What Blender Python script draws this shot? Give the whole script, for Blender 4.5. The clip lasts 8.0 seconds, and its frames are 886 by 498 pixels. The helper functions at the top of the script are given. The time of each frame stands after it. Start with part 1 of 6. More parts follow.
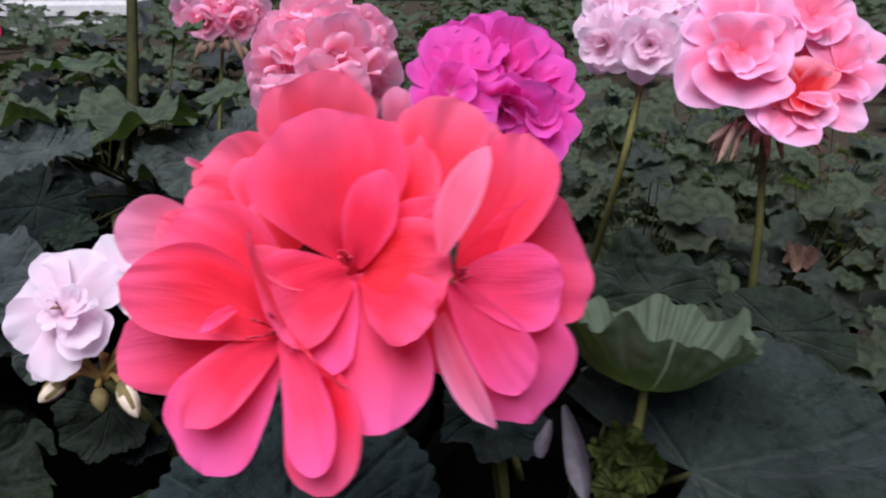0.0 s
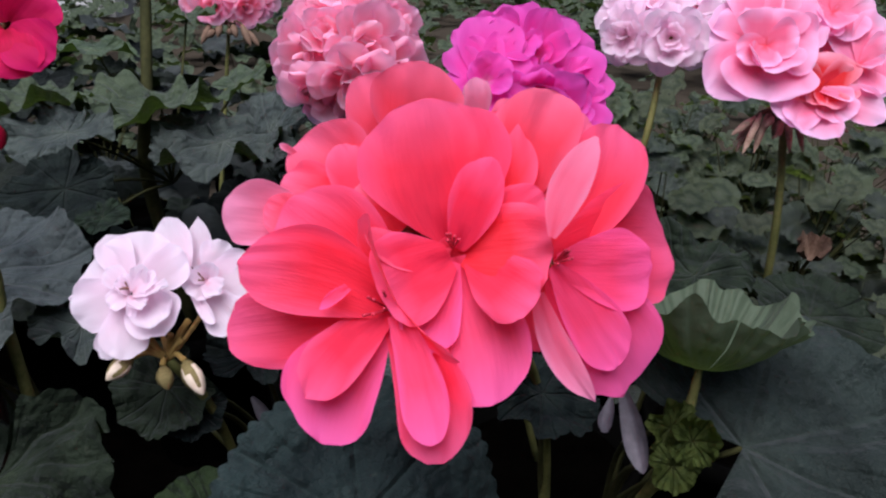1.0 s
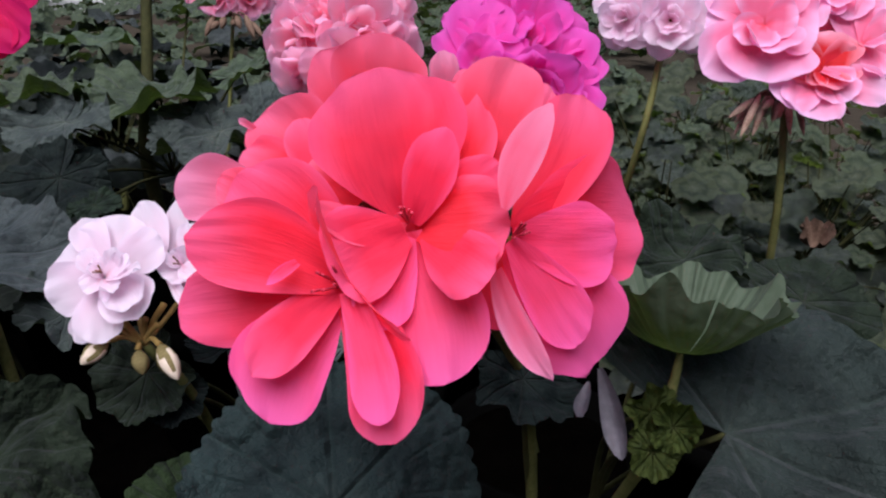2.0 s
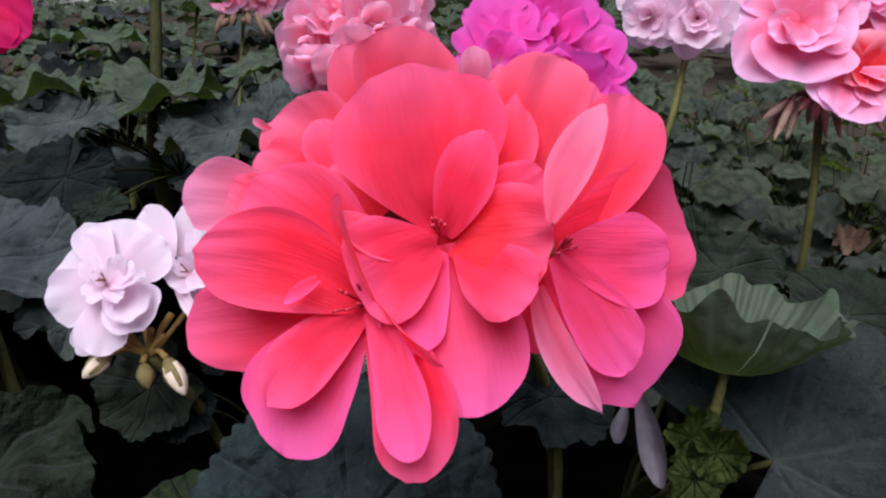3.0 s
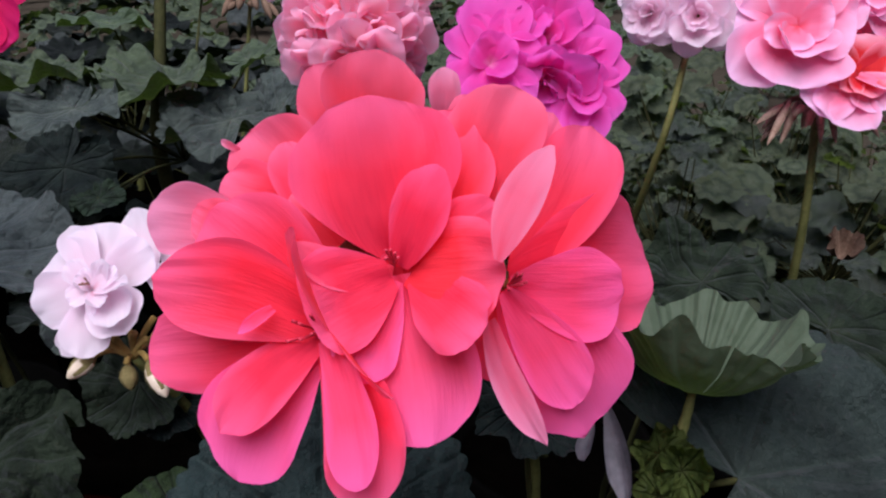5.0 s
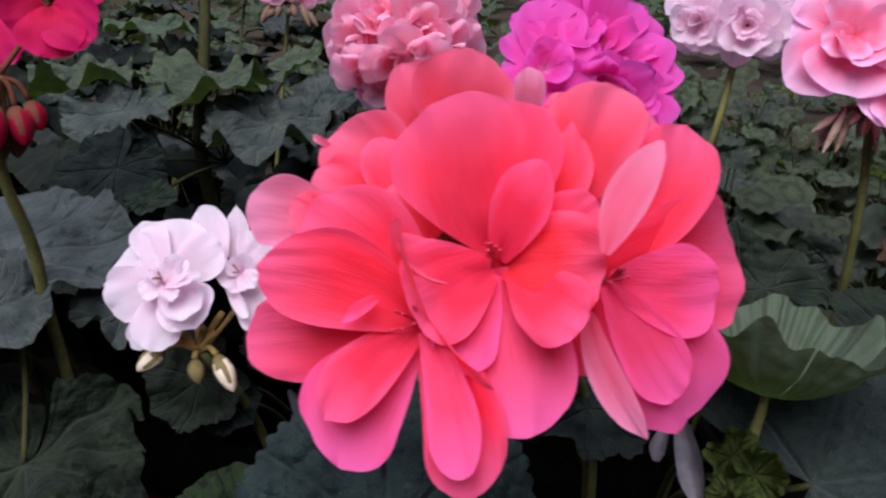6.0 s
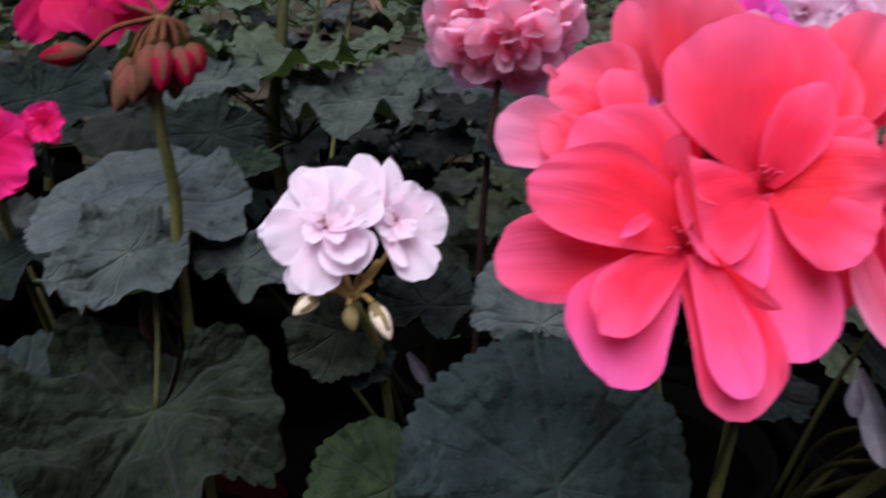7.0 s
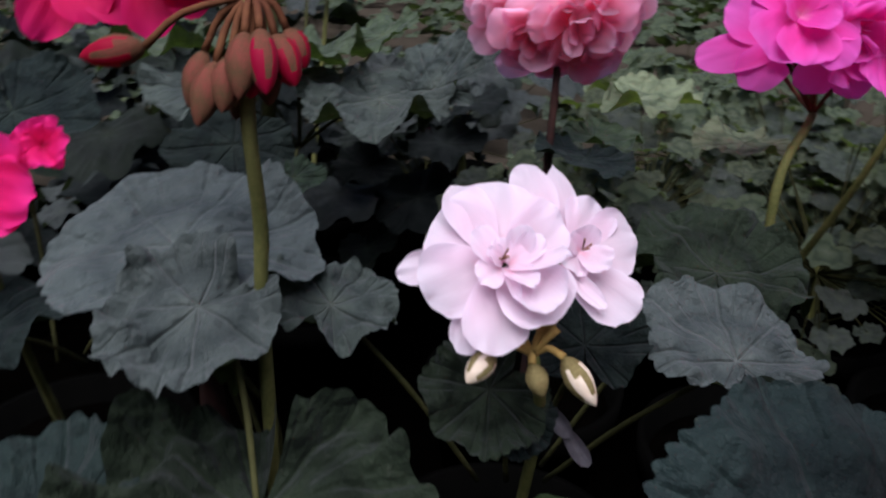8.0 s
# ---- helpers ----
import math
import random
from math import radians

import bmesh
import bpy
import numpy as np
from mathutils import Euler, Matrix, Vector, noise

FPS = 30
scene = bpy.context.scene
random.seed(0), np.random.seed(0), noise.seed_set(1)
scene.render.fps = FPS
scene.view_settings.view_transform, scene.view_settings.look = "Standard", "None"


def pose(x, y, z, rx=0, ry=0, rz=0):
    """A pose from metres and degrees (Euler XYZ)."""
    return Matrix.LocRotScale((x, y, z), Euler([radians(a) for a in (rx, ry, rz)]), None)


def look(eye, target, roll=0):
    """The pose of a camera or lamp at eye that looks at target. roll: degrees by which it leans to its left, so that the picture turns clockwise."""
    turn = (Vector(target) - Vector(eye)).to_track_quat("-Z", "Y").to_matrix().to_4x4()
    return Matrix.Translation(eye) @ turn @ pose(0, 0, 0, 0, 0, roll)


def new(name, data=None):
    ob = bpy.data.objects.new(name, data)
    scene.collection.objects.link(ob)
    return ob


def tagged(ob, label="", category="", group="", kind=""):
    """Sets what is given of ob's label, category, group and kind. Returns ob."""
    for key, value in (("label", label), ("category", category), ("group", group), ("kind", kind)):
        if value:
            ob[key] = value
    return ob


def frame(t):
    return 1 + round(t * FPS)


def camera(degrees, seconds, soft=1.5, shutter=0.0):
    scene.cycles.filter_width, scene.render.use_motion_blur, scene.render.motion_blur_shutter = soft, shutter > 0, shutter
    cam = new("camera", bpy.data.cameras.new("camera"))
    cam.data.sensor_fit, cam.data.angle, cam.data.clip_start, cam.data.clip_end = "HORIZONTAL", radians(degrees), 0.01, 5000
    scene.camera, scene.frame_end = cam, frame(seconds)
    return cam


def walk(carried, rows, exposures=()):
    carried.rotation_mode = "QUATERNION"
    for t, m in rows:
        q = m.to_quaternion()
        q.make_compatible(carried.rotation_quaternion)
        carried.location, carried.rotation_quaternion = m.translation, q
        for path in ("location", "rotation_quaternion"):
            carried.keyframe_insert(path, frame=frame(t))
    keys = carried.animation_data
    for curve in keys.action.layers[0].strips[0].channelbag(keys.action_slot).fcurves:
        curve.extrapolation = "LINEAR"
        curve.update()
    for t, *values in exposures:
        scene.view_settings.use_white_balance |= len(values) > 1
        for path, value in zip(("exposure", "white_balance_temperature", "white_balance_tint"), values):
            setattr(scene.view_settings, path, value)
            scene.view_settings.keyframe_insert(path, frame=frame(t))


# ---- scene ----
cam = camera(62.7, 8.0, soft=2.2, shutter=0.4)
# seconds, eye in metres, yaw to the left, pitch up, roll
PATH = [
    (0, -0.0011, 0.0003, 0.4584, -0.23, -21.76, -0.20),
    (0.1, -0.0121, 0.0023, 0.4569, -1.19, -21.60, 0.68),
    (0.3, -0.0274, 0.0004, 0.4577, -0.62, -22.48, 0.30),
    (0.5, -0.0349, -0.0031, 0.4575, -0.80, -22.86, 0.48),
    (0.8, -0.0304, -0.0074, 0.4585, -1.95, -22.98, 0.52),
    (1, -0.0274, -0.0081, 0.4607, -1.81, -22.70, 0.88),
    (1.2, -0.0228, -0.0073, 0.4589, -2.00, -23.21, 1.40),
    (2.3, -0.0134, -0.0020, 0.4544, 0.20, -22.83, 0.04),
    (2.5, -0.0175, 0.0017, 0.4552, 0.06, -22.63, 0.50),
    (3, -0.0191, 0.0101, 0.4514, 0.29, -23.11, 0.30),
    (3.5, -0.0211, 0.0118, 0.4525, 0.26, -22.68, 0.45),
    (4, -0.0161, 0.0178, 0.4563, 0.40, -24.06, 0.18),
    (4.2, -0.0112, 0.0227, 0.4600, 0.64, -24.98, 0.27),
    (5.3, -0.0076, 0.0104, 0.4620, 1.89, -24.68, 0.97),
    (5.5, -0.0113, 0.0106, 0.4604, 2.41, -24.36, 0.92),
    (6, -0.0238, 0.0088, 0.4593, 2.95, -24.04, 1.17),
    (6.5, -0.0531, 0.0066, 0.4546, 3.18, -24.11, 1.89),
    (6.8, -0.0655, 0.0041, 0.4440, 3.03, -23.69, 1.72),
    (7, -0.0740, -0.0006, 0.4404, 3.63, -23.52, 3.44),
    (7.2, -0.0854, -0.0001, 0.4266, 5.58, -23.50, 5.58),
    (7.3, -0.0915, 0.0079, 0.4193, 6.69, -24.44, 4.83),
    (7.5, -0.1044, 0.0205, 0.4166, 4.32, -24.02, 6.56),
    (7.7, -0.1255, 0.0345, 0.4199, 2.85, -24.16, 5.56),
    (8, -0.1483, 0.0545, 0.4254, -2.10, -23.80, 2.01),
]
walk(cam, [(t, pose(x, y, z, 90 + pitch, 0, yaw) @ pose(0, 0, 0, 0, 0, roll)) for t, x, y, z, yaw, pitch, roll in PATH],
     exposures=[(0.0, 1.18, 6000, 14), (6.0, 1.13, 6000, 14), (6.5, 1.09, 6000, 14), (7.0, 1.17, 6000, 14), (8.0, 1.18, 6000, 14)])

# ---- light: a dull sky over the bed and a broad, soft sun ----
world = bpy.data.worlds.new("world")
scene.world = world
world.use_nodes = True
wn = world.node_tree
sky = wn.nodes.new("ShaderNodeTexSky")
sky.sky_type, sky.sun_disc = "NISHITA", False
sky.sun_elevation, sky.sun_rotation = radians(72), radians(220)
sky.air_density, sky.dust_density, sky.ozone_density = 1.0, 4.0, 1.0
wn.links.new(sky.outputs[0], wn.nodes["Background"].inputs[0])
wn.nodes["Background"].inputs[1].default_value = 0.037
sun = new("sun", bpy.data.lights.new("sun", "SUN"))
sun.data.energy, sun.data.angle, sun.data.color = 2.6, radians(55), (1.0, 0.96, 0.95)
# from high overhead, a little behind the camera
sun.matrix_world = look((-0.15, -0.56, 1.25), (0, 0, 0))


# ---- materials ----
def nodes_of(name):
    m = bpy.data.materials.new(name)
    m.use_nodes = True
    t = m.node_tree
    t.nodes.clear()
    return m, t, (lambda kind: t.nodes.new(kind)), (lambda a, b: t.links.new(a, b))


def ramp(t, src, stops):
    n = t.nodes.new("ShaderNodeValToRGB")
    el = n.color_ramp.elements
    while len(el) < len(stops):
        el.new(0.5)
    for e, (p, c) in zip(el, stops):
        e.position, e.color = p, (*c, 1)
    t.links.new(src, n.inputs[0])
    return n.outputs[0]


def mixed(t, fac, a, b, kind="MIX"):
    n = t.nodes.new("ShaderNodeMixRGB")
    n.blend_type = kind
    for s, v in zip(n.inputs, (fac, a, b)):
        if isinstance(v, (int, float)):
            s.default_value = v
        elif isinstance(v, tuple):
            s.default_value = (*v, 1)
        else:
            t.links.new(v, s)
    return n.outputs[0]


def math_node(t, op, a, b=0.0):
    n = t.nodes.new("ShaderNodeMath")
    n.operation = op
    for s, v in zip(n.inputs, (a, b)):
        if isinstance(v, (int, float)):
            s.default_value = v
        else:
            t.links.new(v, s)
    return n.outputs[0]


def noise_tex(t, vec, scale, detail=4.0, rough=0.55, dims="3D"):
    n = t.nodes.new("ShaderNodeTexNoise")
    n.inputs["Scale"].default_value, n.inputs["Detail"].default_value, n.inputs["Roughness"].default_value = scale, detail, rough
    t.links.new(vec, n.inputs["Vector"])
    return n.outputs[0]


def scaled(t, vec, s):
    n = t.nodes.new("ShaderNodeVectorMath")
    n.operation = "MULTIPLY"
    t.links.new(vec, n.inputs[0])
    n.inputs[1].default_value = s
    return n.outputs[0]


def petal_mat(name, root, body, rim, vein, through_light=0.35, rough=0.55, vein_amount=0.28):
    """Petal: u across, v along. Root colour at the claw, body, rim; fine veins fan out from the claw."""
    m, t, add, link = nodes_of(name)
    uv = add("ShaderNodeUVMap")
    uv.uv_map = "uv"
    sep = add("ShaderNodeSeparateXYZ")
    link(uv.outputs[0], sep.inputs[0])
    coord = add("ShaderNodeTexCoord")
    info = add("ShaderNodeObjectInfo")
    cloud = noise_tex(t, coord.outputs["Object"], 90, 3)
    # out from the claw, along the petal or to its sides
    out_to = math_node(t, "MAXIMUM", sep.outputs[1], math_node(t, "MULTIPLY", math_node(t, "ABSOLUTE", sep.outputs[0]), 0.92))
    along = math_node(t, "ADD", out_to, math_node(t, "MULTIPLY", math_node(t, "SUBTRACT", cloud, 0.5), 0.22))
    col = ramp(t, along, [(0.0, root), (0.3, body), (0.55, body), (0.95, rim)])
    lines = noise_tex(t, mixed(t, 0.12, scaled(t, uv.outputs[0], (15, 1.1, 1)), scaled(t, coord.outputs["Object"], (500, 500, 500))), 1.0, 4, 0.6)
    lines = ramp(t, lines, [(0.42, (0, 0, 0)), (0.66, (1, 1, 1))])
    fade = ramp(t, sep.outputs[1], [(0.0, (1, 1, 1)), (0.4, (0.5, 0.5, 0.5)), (0.7, (0.1, 0.1, 0.1)), (0.95, (0.0, 0.0, 0.0))])
    col = mixed(t, math_node(t, "MULTIPLY", math_node(t, "MULTIPLY", lines, fade), vein_amount), col, vein)
    hsv = add("ShaderNodeHueSaturation")
    hsv.inputs["Hue"].default_value = 0.5
    link(math_node(t, "ADD", 0.95, math_node(t, "MULTIPLY", info.outputs["Random"], 0.1)), hsv.inputs["Value"])
    link(math_node(t, "ADD", 0.496, math_node(t, "MULTIPLY", info.outputs["Random"], 0.008)), hsv.inputs["Hue"])
    link(col, hsv.inputs["Color"])
    col = hsv.outputs[0]
    bump = add("ShaderNodeBump")
    bump.inputs["Strength"].default_value, bump.inputs["Distance"].default_value = 0.4, 0.0006
    link(math_node(t, "ADD", math_node(t, "MULTIPLY", lines, 0.3), math_node(t, "MULTIPLY", noise_tex(t, coord.outputs["Object"], 180, 4), 0.8)), bump.inputs["Height"])
    p = add("ShaderNodeBsdfPrincipled")
    p.inputs["Roughness"].default_value = rough
    p.inputs["Specular IOR Level"].default_value = 0.10
    p.inputs["Sheen Weight"].default_value = 0.04
    tr = add("ShaderNodeBsdfTranslucent")
    mix = add("ShaderNodeMixShader")
    mix.inputs[0].default_value = through_light
    link(col, p.inputs["Base Color"])
    link(col, tr.inputs["Color"])
    link(bump.outputs[0], p.inputs["Normal"])
    link(p.outputs[0], mix.inputs[1])
    link(tr.outputs[0], mix.inputs[2])
    out = add("ShaderNodeOutputMaterial")
    link(mix.outputs[0], out.inputs[0])
    return m


def leaf_mat(name, green, pale, dark, through_light=0.15, sheen=0.1, gloss=0.16, relief=0.9):
    """Leaf: u is 0 on a main vein and 1 midway between veins, v is 0 at the stalk and 1 at the margin."""
    m, t, add, link = nodes_of(name)
    uv = add("ShaderNodeUVMap")
    uv.uv_map = "uv"
    sep = add("ShaderNodeSeparateXYZ")
    link(uv.outputs[0], sep.inputs[0])
    coord = add("ShaderNodeTexCoord")
    info = add("ShaderNodeObjectInfo")
    cloud = noise_tex(t, coord.outputs["Object"], 45, 5, 0.6)
    fine = noise_tex(t, coord.outputs["Object"], 330, 4, 0.65)
    zone = ramp(t, math_node(t, "ADD", sep.outputs[1], math_node(t, "MULTIPLY", math_node(t, "SUBTRACT", cloud, 0.5), 0.35)),
                [(0.0, pale), (0.3, green), (0.55, dark), (0.72, green), (1.0, green)])
    col = mixed(t, math_node(t, "MULTIPLY", cloud, 0.55), zone, dark)
    # the main veins, tapering to the margin, and a net of small ones
    width = math_node(t, "MULTIPLY", sep.outputs[0], math_node(t, "ADD", sep.outputs[1], 0.05))
    main = ramp(t, width, [(0.0, (1, 1, 1)), (0.035, (0.5, 0.5, 0.5)), (0.08, (0, 0, 0))])
    fork = ramp(t, math_node(t, "ABSOLUTE", math_node(t, "SUBTRACT", sep.outputs[0], 0.55)), [(0.0, (1, 1, 1)), (0.07, (0, 0, 0))])
    fork = math_node(t, "MULTIPLY", fork, ramp(t, sep.outputs[1], [(0.4, (0, 0, 0)), (0.7, (1, 1, 1))]))
    main = math_node(t, "ADD", main, math_node(t, "MULTIPLY", fork, 0.5))
    vor = add("ShaderNodeTexVoronoi")
    vor.feature = "DISTANCE_TO_EDGE"
    vor.inputs["Scale"].default_value = 420
    link(coord.outputs["Object"], vor.inputs["Vector"])
    net = ramp(t, vor.outputs[0], [(0.0, (1, 1, 1)), (0.09, (0, 0, 0))])
    flank = ramp(t, width, [(0.03, (0, 0, 0)), (0.09, (1, 1, 1)), (0.2, (0, 0, 0))])
    col = mixed(t, math_node(t, "MULTIPLY", flank, 0.45), col, dark)
    col = mixed(t, math_node(t, "MULTIPLY", main, 0.2), col, pale)
    patch = noise_tex(t, coord.outputs["Object"], 130, 5, 0.7)
    col = mixed(t, math_node(t, "MULTIPLY", ramp(t, patch, [(0.42, (0, 0, 0)), (0.62, (1, 1, 1))]), 0.4), col, dark)
    col = mixed(t, math_node(t, "MULTIPLY", net, 0.025), col, pale)
    col = mixed(t, math_node(t, "MULTIPLY", ramp(t, fine, [(0.62, (0, 0, 0)), (0.75, (1, 1, 1))]), 0.18), col, (0.10, 0.11, 0.08))
    hsv = add("ShaderNodeHueSaturation")
    link(math_node(t, "ADD", 0.85, math_node(t, "MULTIPLY", info.outputs["Random"], 0.35)), hsv.inputs["Value"])
    link(math_node(t, "ADD", 0.482, math_node(t, "MULTIPLY", info.outputs["Random"], 0.036)), hsv.inputs["Hue"])
    link(col, hsv.inputs["Color"])
    col = hsv.outputs[0]
    bump = add("ShaderNodeBump")
    bump.inputs["Strength"].default_value, bump.inputs["Distance"].default_value = relief, 0.0024
    h = math_node(t, "ADD", math_node(t, "MULTIPLY", fine, 0.7), math_node(t, "MULTIPLY", main, -0.7))
    h = math_node(t, "ADD", h, math_node(t, "MULTIPLY", net, -0.08))
    # the blade puckers between its small veins
    bulge = add("ShaderNodeTexVoronoi")
    bulge.feature = "SMOOTH_F1"
    bulge.inputs["Scale"].default_value, bulge.inputs["Smoothness"].default_value = 150, 0.6
    warp = add("ShaderNodeVectorMath")
    warp.operation = "MULTIPLY_ADD"
    link(coord.outputs["Object"], warp.inputs[0])
    warp.inputs[1].default_value = (1, 1, 1)
    drift = add("ShaderNodeTexNoise")
    drift.inputs["Scale"].default_value = 60
    link(coord.outputs["Object"], drift.inputs["Vector"])
    link(scaled(t, drift.outputs[1], (0.012, 0.012, 0.012)), warp.inputs[2])
    link(warp.outputs[0], bulge.inputs["Vector"])
    h = math_node(t, "ADD", h, math_node(t, "MULTIPLY", bulge.outputs[0], -1.6))
    h = math_node(t, "ADD", h, math_node(t, "MULTIPLY", cloud, 2.2))
    link(h, bump.inputs["Height"])
    p = add("ShaderNodeBsdfPrincipled")
    p.inputs["Roughness"].default_value = 0.55
    p.inputs["Specular IOR Level"].default_value = gloss
    p.inputs["Sheen Weight"].default_value = sheen
    p.inputs["Sheen Roughness"].default_value = 0.5
    p.inputs["Sheen Tint"].default_value = (0.85, 0.92, 0.95, 1)
    tr = add("ShaderNodeBsdfTranslucent")
    mix = add("ShaderNodeMixShader")
    mix.inputs[0].default_value = through_light
    link(col, p.inputs["Base Color"])
    link(mixed(t, 1.0, col, (1.3, 1.5, 0.4), "MULTIPLY"), tr.inputs["Color"])
    link(bump.outputs[0], p.inputs["Normal"])
    link(p.outputs[0], mix.inputs[1])
    link(tr.outputs[0], mix.inputs[2])
    out = add("ShaderNodeOutputMaterial")
    link(mix.outputs[0], out.inputs[0])
    return m


def plain_mat(name, a, b, scale=120, rough=0.6, bump_d=0.0006, spec=0.35):
    """Two tones mixed by a coarse and a fine grain, with fine relief."""
    m, t, add, link = nodes_of(name)
    coord = add("ShaderNodeTexCoord")
    big = noise_tex(t, coord.outputs["Object"], scale * 0.25, 4)
    fine = noise_tex(t, coord.outputs["Object"], scale * 2.0, 5, 0.65)
    col = mixed(t, ramp(t, mixed(t, 0.45, big, fine), [(0.35, (0, 0, 0)), (0.66, (1, 1, 1))]), a, b)
    bump = add("ShaderNodeBump")
    bump.inputs["Strength"].default_value, bump.inputs["Distance"].default_value = 0.6, bump_d
    link(fine, bump.inputs["Height"])
    p = add("ShaderNodeBsdfPrincipled")
    p.inputs["Roughness"].default_value = rough
    p.inputs["Specular IOR Level"].default_value = spec
    link(col, p.inputs["Base Color"])
    link(bump.outputs[0], p.inputs["Normal"])
    out = add("ShaderNodeOutputMaterial")
    link(p.outputs[0], out.inputs[0])
    return m


CORAL = petal_mat("coral_petal", (0.66, 0.012, 0.045), (0.94, 0.040, 0.090), (0.94, 0.115, 0.27), (0.60, 0.010, 0.05), 0.5, vein_amount=0.25)
CORAL_PINK = petal_mat("coral_petal_pinker", (0.74, 0.022, 0.08), (0.94, 0.078, 0.21), (0.94, 0.13, 0.40), (0.62, 0.014, 0.07), 0.52, vein_amount=0.38)
CORAL_SOFT = petal_mat("coral_petal_soft", (0.88, 0.040, 0.09), (0.94, 0.072, 0.145), (0.95, 0.16, 0.32), (0.80, 0.03, 0.09), 0.53, vein_amount=0.25)
CORAL_BACK = petal_mat("coral_petal_pale", (0.94, 0.13, 0.25), (0.96, 0.21, 0.37), (0.97, 0.34, 0.56), (0.92, 0.15, 0.30), 0.58, vein_amount=0.3)
WHITE = petal_mat("white_petal", (0.84, 0.46, 0.57), (0.86, 0.69, 0.80), (0.86, 0.76, 0.87), (0.84, 0.54, 0.67), 0.55, vein_amount=0.3)
REDPINK = petal_mat("red_pink_petal", (0.50, 0.004, 0.06), (0.86, 0.014, 0.19), (0.90, 0.030, 0.29), (0.48, 0.003, 0.07), 0.55, vein_amount=0.5)
RED_DEEP = petal_mat("deep_red_petal", (0.36, 0.003, 0.03), (0.62, 0.007, 0.09), (0.70, 0.014, 0.15), (0.30, 0.002, 0.03), 0.5, vein_amount=0.5)
MAGENTA = petal_mat("magenta_petal", (0.88, 0.30, 0.58), (0.84, 0.075, 0.47), (0.86, 0.14, 0.62), (0.68, 0.02, 0.30), 0.6)
PINK = petal_mat("pink_petal", (0.93, 0.20, 0.31), (0.96, 0.39, 0.55), (0.96, 0.58, 0.78), (0.93, 0.23, 0.37), 0.76)
PALE = petal_mat("pale_pink_petal", (0.88, 0.50, 0.62), (0.92, 0.68, 0.80), (0.93, 0.76, 0.90), (0.88, 0.56, 0.70), 0.58)
SALMON = petal_mat("salmon_petal", (0.86, 0.09, 0.15), (0.90, 0.24, 0.41), (0.92, 0.54, 0.80), (0.86, 0.15, 0.28), 0.5)
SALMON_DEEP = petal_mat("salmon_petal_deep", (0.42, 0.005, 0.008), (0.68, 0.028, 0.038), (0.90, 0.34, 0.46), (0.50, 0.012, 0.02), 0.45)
LEAF = leaf_mat("leaf", (0.044, 0.058, 0.050), (0.085, 0.105, 0.082), (0.016, 0.024, 0.022), 0.12, 0.10, 0.2)
LEAF_GREEN = leaf_mat("leaf_fresh", (0.058, 0.084, 0.044), (0.115, 0.145, 0.070), (0.022, 0.036, 0.017), 0.2, 0.10, 0.22)
# Shade on low and inner leaves is put into these three dark greens.
LEAF_SHADE = leaf_mat("leaf_shade", (0.010, 0.016, 0.014), (0.020, 0.029, 0.023), (0.003, 0.006, 0.006), 0.06, 0.03, 0.06)
LEAF_TEAL_SHADE = leaf_mat("leaf_teal_shade", (0.015, 0.025, 0.014), (0.029, 0.043, 0.023), (0.004, 0.008, 0.004), 0.08, 0.04, 0.08)
LEAF_BLUE_SHADE = leaf_mat("leaf_blue_shade", (0.014, 0.025, 0.023), (0.030, 0.045, 0.039), (0.005, 0.010, 0.010), 0.08, 0.04, 0.1)
LEAF_SLATE = leaf_mat("leaf_slate", (0.060, 0.075, 0.072), (0.112, 0.134, 0.120), (0.022, 0.031, 0.031), 0.12, 0.10, 0.2)
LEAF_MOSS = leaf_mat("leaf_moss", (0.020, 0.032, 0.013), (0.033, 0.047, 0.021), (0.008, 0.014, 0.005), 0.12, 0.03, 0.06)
LEAF_CUP = leaf_mat("leaf_cup", (0.074, 0.100, 0.066), (0.088, 0.114, 0.074), (0.048, 0.068, 0.040), 0.28, 0.04, 0.15, 0.3)
LEAF_MID = leaf_mat("leaf_mid", (0.023, 0.034, 0.031), (0.045, 0.060, 0.052), (0.009, 0.014, 0.013), 0.08, 0.05, 0.1)
LEAF_SMALL = leaf_mat("leaf_small", (0.205, 0.248, 0.150), (0.30, 0.34, 0.235), (0.070, 0.098, 0.055), 0.22, 0.03, 0.2)
LEAF_YOUNG = leaf_mat("leaf_young", (0.046, 0.060, 0.014), (0.085, 0.095, 0.035), (0.030, 0.043, 0.011), 0.25, 0.0, 0.08)
STALK = plain_mat("stalk", (0.066, 0.074, 0.020), (0.145, 0.142, 0.048), 260, 0.75, spec=0.15)
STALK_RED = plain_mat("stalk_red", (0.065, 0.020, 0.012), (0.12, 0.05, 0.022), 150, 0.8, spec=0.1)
STALK_DEEP = plain_mat("stalk_deep", (0.018, 0.020, 0.007), (0.050, 0.050, 0.018), 90, 0.85, 0.0012, 0.1)
STALK_DARK = plain_mat("stalk_dark", (0.018, 0.010, 0.010), (0.04, 0.018, 0.014), 150, 0.85, spec=0.1)
PEDICEL = plain_mat("pedicel", (0.17, 0.105, 0.03), (0.27, 0.19, 0.06), 200, 0.8, spec=0.1)
CALYX = plain_mat("calyx", (0.085, 0.065, 0.022), (0.17, 0.14, 0.06), 700, 0.8, spec=0.15)
BUD_RED = plain_mat("bud_red", (0.052, 0.040, 0.017), (0.14, 0.036, 0.028), 700, 0.8, spec=0.1)
BUD_WHITE = plain_mat("bud_white", (0.46, 0.37, 0.27), (0.60, 0.52, 0.44), 200, 0.75, spec=0.15)
